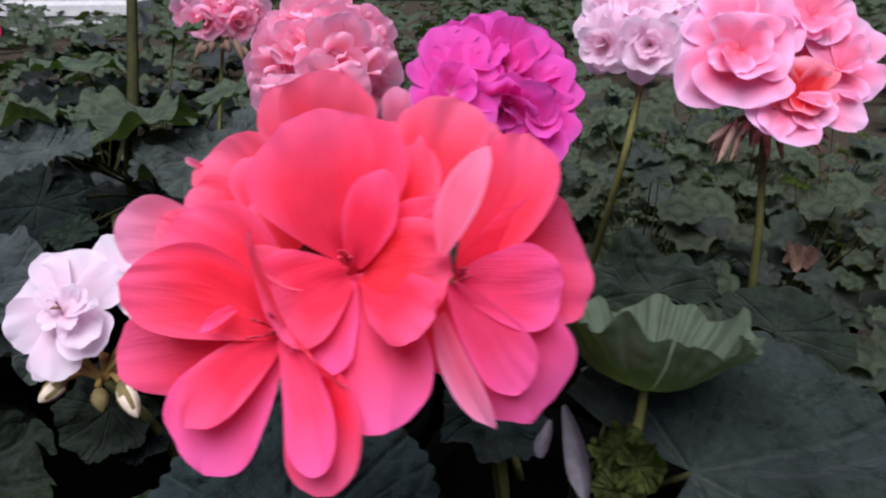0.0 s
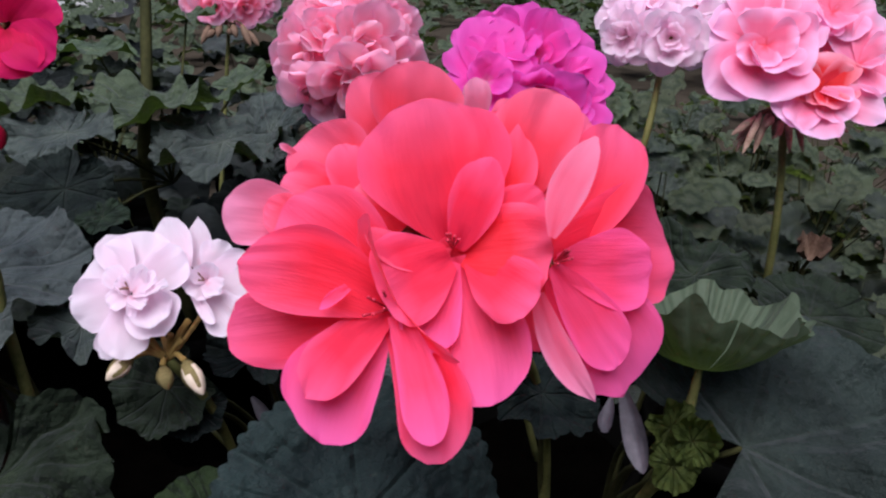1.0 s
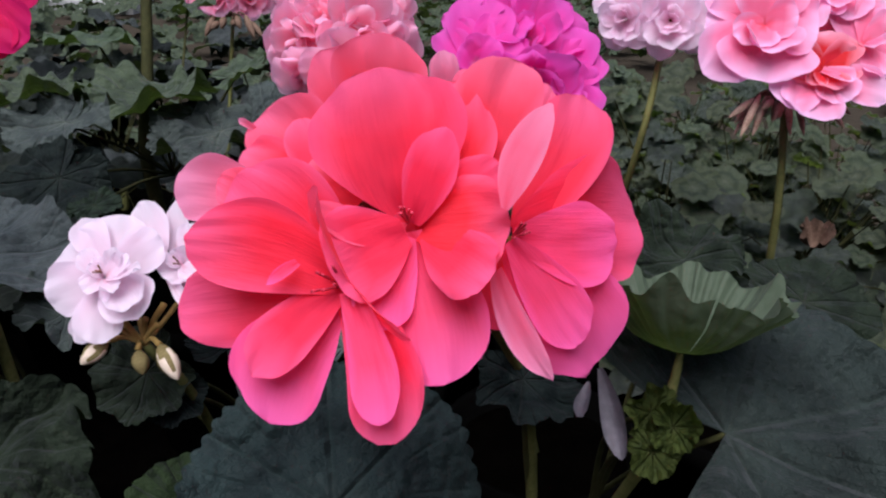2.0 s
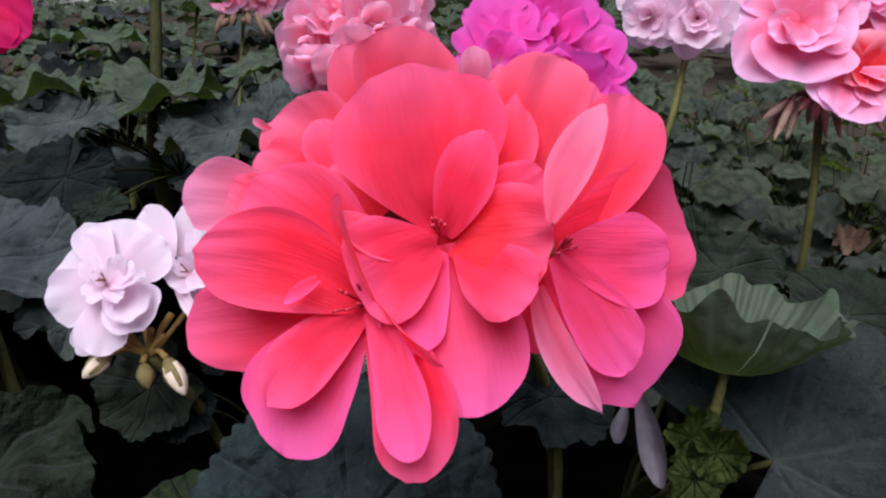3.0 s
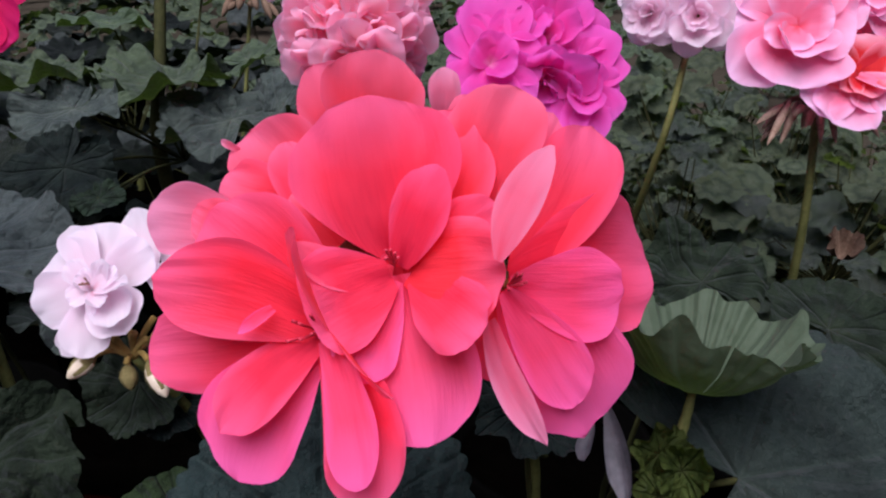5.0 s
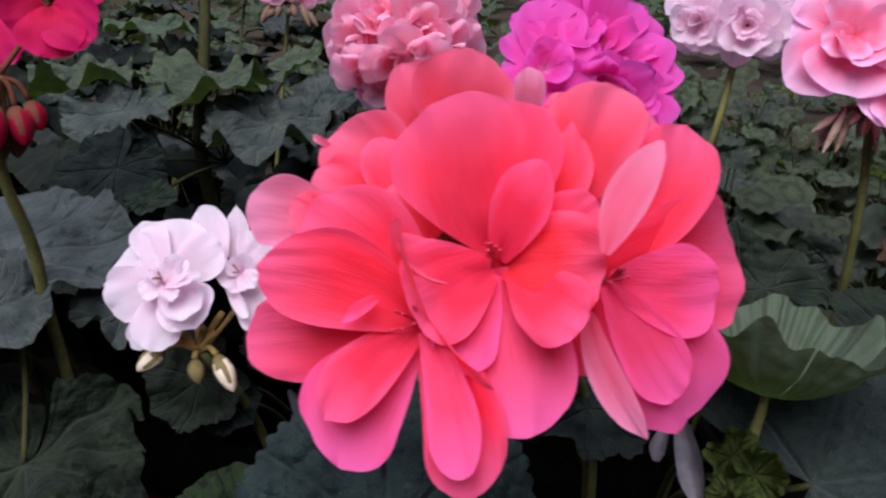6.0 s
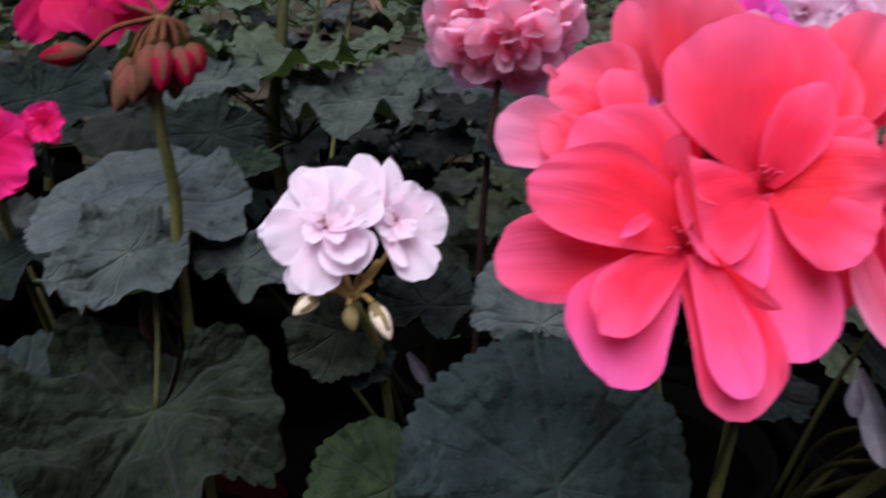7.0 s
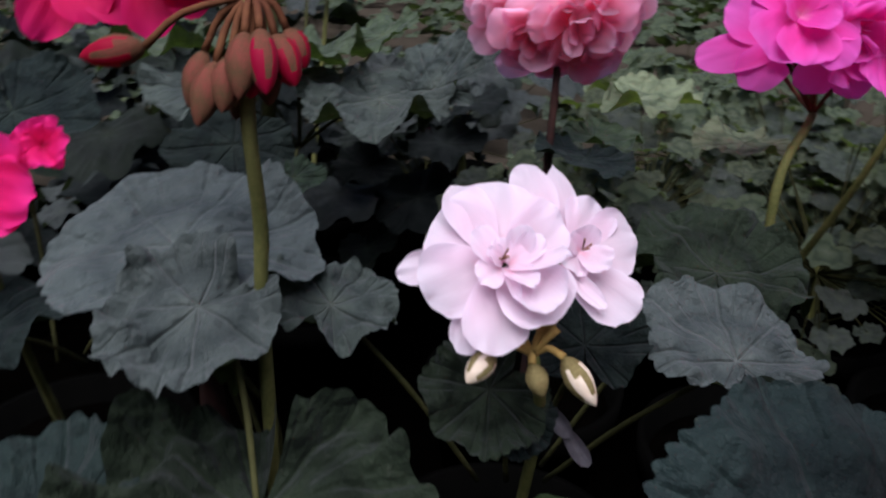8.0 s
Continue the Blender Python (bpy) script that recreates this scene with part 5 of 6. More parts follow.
petal(fl, (0.0044, 0.3587, 0.3974), (0.0293, 0.3602, 0.4013), (0.00, -0.89, 0.47), 0.0266, MAGENTA, 0.1, 0, 0.1, rag=1.6)
petal(fl, (0.0044, 0.3587, 0.3974), (0.0234, 0.3458, 0.3816), (0.00, -0.81, 0.65), 0.0246, MAGENTA, 0.08, 0, 0.1, rag=1.6)
petal(fl, (0.0044, 0.3587, 0.3974), (-0.0114, 0.3464, 0.3831), (0.00, -0.81, 0.65), 0.0300, MAGENTA, 0.08, 0, 0.1, rag=1.6)
petal(fl, (0.0044, 0.3587, 0.3974), (0.0059, 0.3434, 0.3810), (0.00, -0.78, 0.75), 0.0272, MAGENTA, 0.08, 0, 0.1, rag=1.6)
petal(fl, (0.0044, 0.3587, 0.3974), (0.0103, 0.3580, 0.4118), (0.00, -0.89, 0.47), 0.0191, MAGENTA, 0.2, 0, 0.1, claw=0.4, rag=1.6)
petal(fl, (0.0044, 0.3587, 0.3974), (-0.0038, 0.3562, 0.4073), (0.20, -0.93, 0.37), 0.0164, MAGENTA, 0.2, 0, 0.1, claw=0.4, rag=1.6)
petal(fl, (0.0044, 0.3587, 0.3974), (0.0145, 0.3473, 0.3959), (-0.20, -0.78, 0.75), 0.0162, MAGENTA, 0.25, 0, 0.1, claw=0.4, rag=1.6)
fl = floret_part(magenta, (0.0501, 0.3610, 0.3872), (0.15, -0.93, 0.37), hub, CALYX, STALK_RED)
petal(fl, (0.0495, 0.3610, 0.3872), (0.0500, 0.3802, 0.4134), (0.00, -0.89, 0.47), 0.0332, MAGENTA, 0.08, 0, 0.1, rag=1.6)
petal(fl, (0.0495, 0.3610, 0.3872), (0.0652, 0.3745, 0.4046), (0.00, -0.89, 0.47), 0.0285, MAGENTA, 0.08, 0, 0.1, rag=1.6)
petal(fl, (0.0495, 0.3610, 0.3872), (0.0673, 0.3635, 0.3879), (0.00, -0.89, 0.47), 0.0260, MAGENTA, 0.08, 0, 0.1, rag=1.6)
petal(fl, (0.0495, 0.3610, 0.3872), (0.0612, 0.3506, 0.3721), (0.00, -0.85, 0.56), 0.0268, MAGENTA, 0.08, 0, 0.1, rag=1.6)
petal(fl, (0.0495, 0.3610, 0.3872), (0.0501, 0.3430, 0.3639), (0.00, -0.81, 0.65), 0.0249, MAGENTA, 0.08, 0, 0.1, rag=1.6)
petal(fl, (0.0495, 0.3610, 0.3872), (0.0371, 0.3478, 0.3705), (0.00, -0.81, 0.65), 0.0222, MAGENTA, 0.08, 0, 0.1, rag=1.6)
petal(fl, (0.0495, 0.3610, 0.3872), (0.0343, 0.3636, 0.3935), (0.00, -0.89, 0.47), 0.0236, MAGENTA, 0.08, 0, 0.1, rag=1.6)
petal(fl, (0.0495, 0.3610, 0.3872), (0.0517, 0.3580, 0.4011), (0.00, -0.89, 0.47), 0.0177, MAGENTA, 0.22, 0, 0.1, claw=0.4, rag=1.6)
petal(fl, (0.0495, 0.3610, 0.3872), (0.0563, 0.3504, 0.3877), (-0.20, -0.89, 0.47), 0.0165, MAGENTA, 0.25, 0, 0.1, claw=0.4, rag=1.6)
petal(fl, (0.0495, 0.3610, 0.3872), (0.0484, 0.3446, 0.3786), (0.00, -0.74, 0.84), 0.0181, MAGENTA, 0.25, 0, 0.1, claw=0.4, rag=1.6)
petal(fl, (0.0495, 0.3610, 0.3872), (0.0405, 0.3507, 0.3882), (0.30, -0.89, 0.47), 0.0138, MAGENTA, 0.25, 0, 0.1, claw=0.4, rag=1.6)
fl = floret_part(magenta, (0.0398, 0.4375, 0.3769), (-0.05, -0.91, 0.41), hub, CALYX, STALK_RED)
petal(fl, (0.0412, 0.4385, 0.3791), (-0.0096, 0.4243, 0.3661), (-0.05, -0.70, 0.87), 0.0272, MAGENTA, 0.05, 0, 0.1, rag=1.6)
petal(fl, (0.0412, 0.4385, 0.3791), (0.0124, 0.4127, 0.3579), (-0.05, -0.70, 0.87), 0.0235, MAGENTA, 0.08, 0, 0.1, rag=1.6)
petal(fl, (0.0412, 0.4385, 0.3791), (0.0078, 0.4460, 0.3917), (-0.05, -0.83, 0.60), 0.0318, MAGENTA, 0.08, 0, 0.1, rag=1.6)
petal(fl, (0.0412, 0.4385, 0.3791), (0.0350, 0.4126, 0.3699), (-0.06, -0.66, 0.96), 0.0277, MAGENTA, 0.1, 0, 0.1, rag=1.6)
petal(fl, (0.0412, 0.4385, 0.3791), (0.0672, 0.4207, 0.3720), (-0.05, -0.70, 0.87), 0.0310, MAGENTA, 0.08, 0, 0.1, rag=1.6)
rosette(magenta, (0.0304, 0.3820, 0.4058), (0.07, -0.80, 0.60), hub, 0.03, MAGENTA, HALF, pedicel_mat=STALK_RED, seed=93)
rosette(magenta, (0.0135, 0.3887, 0.4088), (-0.17, -0.61, 0.77), hub, 0.027, MAGENTA, HALF, pedicel_mat=STALK_RED, seed=95)
rosette(magenta, (0.0310, 0.3659, 0.3880), (-0.02, -0.97, -0.23), hub, 0.026, MAGENTA, HALF, pedicel_mat=STALK_RED, seed=96)
flower_pot(0.205, 0.43)
salmon = thing("geranium", (0.205, 0.43, SOIL_TOP), "geranium with a large rose-like salmon pink head edged paler", "geranium", "geraniums in the bed")
hub = (0.1732, 0.3874, 0.3793)
stalk("flower_stalk", salmon, [(0.205, 0.43, SOIL_TOP - 0.01), (0.1736, 0.3718, 0.3031), hub], (0.0026, 0.002), STALK, rings=14)
fl = floret_part(salmon, (0.1824, 0.3880, 0.4113), (0.00, -0.89, 0.47), hub, CALYX, STALK_RED)
petal(fl, (0.1809, 0.3880, 0.4113), (0.1914, 0.3799, 0.4072), (0.00, -0.89, 0.47), 0.0279, SALMON, 0.08, 0, 0.1, rag=1.6)
petal(fl, (0.1809, 0.3880, 0.4113), (0.1691, 0.3744, 0.3990), (0.00, -0.89, 0.47), 0.0260, SALMON, 0.08, 0, 0.1, rag=1.6)
petal(fl, (0.1809, 0.3880, 0.4113), (0.1927, 0.3924, 0.4222), (0.00, -0.89, 0.47), 0.0294, SALMON, 0.08, 0, 0.1, rag=1.6)
petal(fl, (0.1809, 0.3880, 0.4113), (0.1692, 0.3924, 0.4222), (0.00, -0.89, 0.47), 0.0323, SALMON, 0.08, 0, 0.1, rag=1.6)
fl = floret_part(salmon, (0.1896, 0.3900, 0.4321), (0.00, -0.81, 0.65), hub, CALYX, STALK_RED)
petal(fl, (0.1896, 0.3894, 0.4308), (0.2099, 0.3932, 0.4402), (0.00, -0.89, 0.47), 0.0318, SALMON, 0.08, 0, 0.1, rag=1.6)
petal(fl, (0.1896, 0.3894, 0.4308), (0.1946, 0.4035, 0.4549), (0.00, -0.89, 0.47), 0.0379, SALMON, 0.08, 0, 0.1, rag=1.6)
petal(fl, (0.1896, 0.3894, 0.4308), (0.1732, 0.3970, 0.4441), (0.00, -0.89, 0.47), 0.0348, SALMON, 0.08, 0, 0.1, rag=1.6)
petal(fl, (0.1896, 0.3894, 0.4308), (0.1930, 0.3735, 0.4180), (0.00, -0.78, 0.75), 0.0272, SALMON, 0.2, 0, 0.1, rag=1.6)
petal(fl, (0.1896, 0.3894, 0.4308), (0.1737, 0.3777, 0.4230), (0.00, -0.81, 0.65), 0.0239, SALMON, 0.2, 0, 0.1, rag=1.6)
petal(fl, (0.1896, 0.3894, 0.4308), (0.1825, 0.3718, 0.4247), (0.00, -0.66, 1.02), 0.0197, SALMON, 0.3, -0.05, 0.1, rag=1.6)
fl = floret_part(salmon, (0.1986, 0.3686, 0.4060), (0.10, -0.93, 0.37), hub, CALYX, STALK_RED)
petal(fl, (0.1986, 0.3689, 0.4068), (0.2162, 0.3839, 0.4279), (0.00, -0.89, 0.47), 0.0296, SALMON, 0.08, 0, 0.1, rag=1.6)
petal(fl, (0.1986, 0.3689, 0.4068), (0.1962, 0.3831, 0.4258), (0.00, -0.89, 0.47), 0.0313, SALMON, 0.08, 0, 0.1, rag=1.6)
petal(fl, (0.1986, 0.3689, 0.4068), (0.2166, 0.3707, 0.4112), (0.00, -0.89, 0.47), 0.0259, SALMON, 0.12, 0, 0.1, rag=1.6)
petal(fl, (0.1986, 0.3689, 0.4068), (0.2102, 0.3555, 0.3950), (0.00, -0.85, 0.56), 0.0288, SALMON, 0.16, 0, 0.1, rag=1.6)
petal(fl, (0.1986, 0.3689, 0.4068), (0.1970, 0.3545, 0.3924), (0.00, -0.81, 0.65), 0.0221, SALMON, 0.12, 0, 0.1, rag=1.6)
petal(fl, (0.1986, 0.3689, 0.4068), (0.1991, 0.3562, 0.4073), (-0.20, -0.78, 0.75), 0.0143, SALMON, 0.3, 0, 0.1, rag=1.6)
fl = floret_part(salmon, (0.1481, 0.3677, 0.4171), (-0.05, -0.91, 0.42), hub, CALYX, STALK_RED)
petal(fl, (0.1470, 0.3673, 0.4160), (0.1570, 0.3940, 0.4475), (0.00, -0.89, 0.47), 0.0541, SALMON, 0.06, 0, 0.1, rag=1.6)
petal(fl, (0.1470, 0.3673, 0.4160), (0.1333, 0.3874, 0.4364), (0.00, -0.89, 0.47), 0.0397, SALMON, 0.06, 0, 0.1, rag=1.6)
petal(fl, (0.1470, 0.3673, 0.4160), (0.1204, 0.3752, 0.4222), (0.00, -0.89, 0.47), 0.0364, SALMON, 0.06, 0, 0.1, rag=1.6)
petal(fl, (0.1470, 0.3673, 0.4160), (0.1754, 0.3827, 0.4356), (0.00, -0.89, 0.47), 0.0394, SALMON, 0.08, 0, 0.1, rag=1.6)
petal(fl, (0.1470, 0.3673, 0.4160), (0.1138, 0.3539, 0.3964), (0.00, -0.85, 0.56), 0.0318, SALMON, 0.05, 0, 0.1, rag=1.6)
petal(fl, (0.1470, 0.3673, 0.4160), (0.1420, 0.3459, 0.3925), (0.00, -0.81, 0.65), 0.0477, SALMON, 0.14, -0.04, 0.1, rag=1.6)
petal(fl, (0.1470, 0.3673, 0.4160), (0.1697, 0.3586, 0.4134), (0.00, -0.85, 0.56), 0.0328, SALMON, 0.16, 0, 0.1, sweep=-0.05, rag=1.6)
petal(fl, (0.1470, 0.3673, 0.4160), (0.1472, 0.3693, 0.4344), (0.00, -0.96, 0.28), 0.0351, SALMON, 0.16, 0.05, 0.1, claw=0.4, rag=1.6)
petal(fl, (0.1470, 0.3673, 0.4160), (0.1276, 0.3560, 0.4121), (0.20, -0.89, 0.47), 0.0174, SALMON, 0.22, 0, 0.1, claw=0.4, rag=1.6)
petal(fl, (0.1470, 0.3673, 0.4160), (0.1595, 0.3590, 0.4196), (-0.20, -0.89, 0.47), 0.0218, SALMON, 0.22, 0, 0.1, claw=0.4, rag=1.6)
petal(fl, (0.1470, 0.3673, 0.4160), (0.1451, 0.3465, 0.4046), (0.00, -0.70, 0.93), 0.0290, SALMON, 0.3, -0.05, 0.1, claw=0.5, rag=1.6)
petal(fl, (0.1470, 0.3673, 0.4160), (0.1373, 0.3513, 0.4086), (0.20, -0.70, 0.93), 0.0162, SALMON, 0.3, -0.05, 0.1, claw=0.5, rag=1.6)
fl = floret_part(salmon, (0.1738, 0.3561, 0.3965), (0.00, -0.91, 0.42), hub, CALYX, STALK_RED)
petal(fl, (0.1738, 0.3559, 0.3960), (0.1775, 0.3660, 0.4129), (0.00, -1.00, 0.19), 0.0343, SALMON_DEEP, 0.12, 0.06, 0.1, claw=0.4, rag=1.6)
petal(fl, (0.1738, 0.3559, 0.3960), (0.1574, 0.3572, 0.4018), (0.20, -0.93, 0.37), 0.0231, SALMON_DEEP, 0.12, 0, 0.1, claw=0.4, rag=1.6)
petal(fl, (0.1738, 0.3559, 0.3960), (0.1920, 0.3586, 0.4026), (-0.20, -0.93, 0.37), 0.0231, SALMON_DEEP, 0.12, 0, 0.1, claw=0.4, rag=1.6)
petal(fl, (0.1738, 0.3559, 0.3960), (0.1493, 0.3444, 0.3835), (0.00, -0.81, 0.65), 0.0261, SALMON, 0.08, 0, 0.1, rag=1.6)
petal(fl, (0.1738, 0.3559, 0.3960), (0.1606, 0.3377, 0.3775), (0.00, -0.81, 0.65), 0.0302, SALMON, 0.08, -0.04, 0.1, rag=1.6)
petal(fl, (0.1738, 0.3559, 0.3960), (0.1823, 0.3423, 0.3835), (0.00, -0.78, 0.75), 0.0243, SALMON, 0.08, -0.04, 0.1, rag=1.6)
petal(fl, (0.1738, 0.3559, 0.3960), (0.2045, 0.3468, 0.3841), (0.00, -0.85, 0.56), 0.0207, SALMON, 0.1, 0, 0.1, rag=1.6)
petal(fl, (0.1738, 0.3559, 0.3960), (0.1844, 0.3441, 0.3933), (0.00, -0.66, 1.02), 0.0113, SALMON, 0.25, -0.04, 0.1, claw=0.5, rag=1.6)
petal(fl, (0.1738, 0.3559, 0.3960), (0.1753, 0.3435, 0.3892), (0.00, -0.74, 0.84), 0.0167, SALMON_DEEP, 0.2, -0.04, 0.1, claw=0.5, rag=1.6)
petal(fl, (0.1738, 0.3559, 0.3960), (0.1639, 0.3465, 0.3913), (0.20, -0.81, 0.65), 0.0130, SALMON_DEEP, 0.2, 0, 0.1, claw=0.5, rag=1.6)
stalk('pedicel', salmon, [hub, (0.1535, 0.3634, 0.3840), (0.1456, 0.3620, 0.3808)], (0.0008, 0.001), DEAD, rings=5)
bud(salmon, (0.1456, 0.3620, 0.3808), (0.1324, 0.3573, 0.3720), 0.0019, HUSK, 'withered_bud')
stalk('pedicel', salmon, [hub, (0.1606, 0.3774, 0.3815), (0.1530, 0.3761, 0.3784)], (0.0008, 0.001), DEAD, rings=5)
bud(salmon, (0.1530, 0.3761, 0.3784), (0.1404, 0.3674, 0.3602), 0.0019, HUSK, 'withered_bud')
stalk('pedicel', salmon, [hub, (0.1589, 0.3737, 0.3827), (0.1515, 0.3726, 0.3801)], (0.0008, 0.001), DEAD, rings=5)
bud(salmon, (0.1515, 0.3726, 0.3801), (0.1391, 0.3660, 0.3668), 0.0019, HUSK, 'withered_bud')
stalk('pedicel', salmon, [hub, (0.1540, 0.3616, 0.3855), (0.1477, 0.3608, 0.3835)], (0.0008, 0.001), DEAD, rings=5)
bud(salmon, (0.1477, 0.3608, 0.3835), (0.1371, 0.3514, 0.3636), 0.0019, HUSK, 'withered_bud')
stalk('pedicel', salmon, [hub, (0.1577, 0.3660, 0.3844), (0.1530, 0.3650, 0.3821)], (0.0008, 0.001), DEAD, rings=5)
bud(salmon, (0.1530, 0.3650, 0.3821), (0.1450, 0.3559, 0.3629), 0.0019, HUSK, 'withered_bud')
stalk('pedicel', salmon, [hub, (0.1637, 0.3770, 0.3810), (0.1593, 0.3755, 0.3775)], (0.0008, 0.001), DEAD, rings=5)
bud(salmon, (0.1593, 0.3755, 0.3775), (0.1516, 0.3696, 0.3659), 0.0019, HUSK, 'withered_bud')
stalk('pedicel', salmon, [hub, (0.1600, 0.3687, 0.3837), (0.1563, 0.3676, 0.3812)], (0.0008, 0.001), DEAD, rings=5)
bud(salmon, (0.1563, 0.3676, 0.3812), (0.1497, 0.3632, 0.3731), 0.0019, HUSK, 'withered_bud')
stalk('pedicel', salmon, [hub, (0.1567, 0.3602, 0.3846), (0.1537, 0.3589, 0.3815)], (0.0008, 0.001), DEAD, rings=5)
bud(salmon, (0.1537, 0.3589, 0.3815), (0.1483, 0.3558, 0.3766), 0.0019, HUSK, 'withered_bud')
stalk('pedicel', salmon, [hub, (0.1629, 0.3713, 0.3844), (0.1610, 0.3707, 0.3830)], (0.0008, 0.001), DEAD, rings=5)
bud(salmon, (0.1610, 0.3707, 0.3830), (0.1574, 0.3634, 0.3681), 0.0019, HUSK, 'withered_bud')
stalk('pedicel', salmon, [hub, (0.1599, 0.3631, 0.3833), (0.1584, 0.3616, 0.3796)], (0.0008, 0.001), DEAD, rings=5)
bud(salmon, (0.1584, 0.3616, 0.3796), (0.1556, 0.3568, 0.3707), 0.0019, HUSK, 'withered_bud')
stalk('pedicel', salmon, [hub, (0.1613, 0.3654, 0.3842), (0.1604, 0.3643, 0.3817)], (0.0008, 0.001), DEAD, rings=5)
bud(salmon, (0.1604, 0.3643, 0.3817), (0.1585, 0.3588, 0.3711), 0.0019, HUSK, 'withered_bud')
stalk('pedicel', salmon, [hub, (0.1657, 0.3718, 0.3842), (0.1662, 0.3711, 0.3827)], (0.0008, 0.001), DEAD, rings=5)
bud(salmon, (0.1662, 0.3711, 0.3827), (0.1669, 0.3613, 0.3617), 0.0019, HUSK, 'withered_bud')
stalk('pedicel', salmon, [hub, (0.1622, 0.3652, 0.3864), (0.1627, 0.3649, 0.3858)], (0.0008, 0.001), DEAD, rings=5)
bud(salmon, (0.1627, 0.3649, 0.3858), (0.1633, 0.3554, 0.3655), 0.0019, HUSK, 'withered_bud')
stalk('pedicel', salmon, [hub, (0.1647, 0.3671, 0.3854), (0.1666, 0.3666, 0.3842)], (0.0008, 0.001), DEAD, rings=5)
bud(salmon, (0.1666, 0.3666, 0.3842), (0.1694, 0.3611, 0.3735), 0.0019, HUSK, 'withered_bud')
stalk('pedicel', salmon, [hub, (0.1691, 0.3751, 0.3846), (0.1717, 0.3749, 0.3841)], (0.0008, 0.001), DEAD, rings=5)
bud(salmon, (0.1717, 0.3749, 0.3841), (0.1756, 0.3642, 0.3611), 0.0019, HUSK, 'withered_bud')
stalk('pedicel', salmon, [hub, (0.1734, 0.3796, 0.3811), (0.1775, 0.3784, 0.3782)], (0.0008, 0.001), DEAD, rings=5)
bud(salmon, (0.1775, 0.3784, 0.3782), (0.1836, 0.3752, 0.3730), 0.0019, HUSK, 'withered_bud')
stalk('pedicel', salmon, [hub, (0.1714, 0.3754, 0.3811), (0.1754, 0.3738, 0.3773)], (0.0008, 0.001), DEAD, rings=5)
bud(salmon, (0.1754, 0.3738, 0.3773), (0.1814, 0.3689, 0.3680), 0.0019, HUSK, 'withered_bud')
stalk('pedicel', salmon, [hub, (0.1735, 0.3768, 0.3821), (0.1791, 0.3758, 0.3796)], (0.0008, 0.001), DEAD, rings=5)
bud(salmon, (0.1791, 0.3758, 0.3796), (0.1878, 0.3705, 0.3696), 0.0019, HUSK, 'withered_bud')
stalk('pedicel', salmon, [hub, (0.1660, 0.3627, 0.3855), (0.1712, 0.3619, 0.3837)], (0.0008, 0.001), DEAD, rings=5)
bud(salmon, (0.1712, 0.3619, 0.3837), (0.1794, 0.3559, 0.3716), 0.0019, HUSK, 'withered_bud')
stalk('pedicel', salmon, [hub, (0.1663, 0.3602, 0.3864), (0.1732, 0.3596, 0.3850)], (0.0008, 0.001), DEAD, rings=5)
bud(salmon, (0.1732, 0.3596, 0.3850), (0.1840, 0.3553, 0.3771), 0.0019, HUSK, 'withered_bud')
stalk('pedicel', salmon, [hub, (0.1700, 0.3670, 0.3834), (0.1768, 0.3658, 0.3804)], (0.0008, 0.001), DEAD, rings=5)
bud(salmon, (0.1768, 0.3658, 0.3804), (0.1875, 0.3611, 0.3719), 0.0019, HUSK, 'withered_bud')
stalk('pedicel', salmon, [hub, (0.1713, 0.3680, 0.3825), (0.1789, 0.3665, 0.3788)], (0.0008, 0.001), DEAD, rings=5)
bud(salmon, (0.1789, 0.3665, 0.3788), (0.1907, 0.3629, 0.3728), 0.0019, HUSK, 'withered_bud')
stalk('pedicel', salmon, [hub, (0.1692, 0.3639, 0.3867), (0.1774, 0.3637, 0.3862)], (0.0008, 0.001), DEAD, rings=5)
bud(salmon, (0.1774, 0.3637, 0.3862), (0.1904, 0.3548, 0.3673), 0.0019, HUSK, 'withered_bud')
stalk('pedicel', salmon, [hub, (0.1736, 0.3708, 0.3855), (0.1829, 0.3706, 0.3850)], (0.0008, 0.001), DEAD, rings=5)
bud(salmon, (0.1829, 0.3706, 0.3850), (0.1975, 0.3641, 0.3720), 0.0019, HUSK, 'withered_bud')
leaf(salmon, (0.2073, 0.3897, 0.2887), (0.1, -0.5, 1), (0.8, -0.4, 0.1), 0.0115, DEAD, (0.205, 0.42, 0.2), 'curled withered brown leaf', cup=0.95, fold=0.12, ruffle=0.08, wild=0.3)
flower_pot(0.1, 0.55)
pale = thing("geranium", (0.1, 0.55, SOIL_TOP), "geranium with a pale pink double flower head", "geranium", "geraniums in the bed")
hub = (0.1297, 0.4738, 0.3919)
stalk("flower_stalk", pale, [(0.1, 0.55, SOIL_TOP - 0.01), (0.1107, 0.4449, 0.3224), hub], (0.0026, 0.002), STALK, rings=14)
rosette(pale, (0.1022, 0.4650, 0.4097), (-0.61, -0.79, 0.07), hub, 0.021, PALE, DOUBLE, pedicel_mat=PEDICEL, seed=52)
rosette(pale, (0.1266, 0.4540, 0.4094), (-0.30, -0.95, 0.10), hub, 0.024, PALE, DOUBLE, pedicel_mat=PEDICEL, seed=53)
rosette(pale, (0.1524, 0.4652, 0.4101), (0.17, -0.98, 0.10), hub, 0.022, PALE, DOUBLE, pedicel_mat=PEDICEL, seed=54)
rosette(pale, (0.1211, 0.4717, 0.4258), (-0.38, -0.71, 0.60), hub, 0.023, PALE, DOUBLE, pedicel_mat=PEDICEL, seed=55)
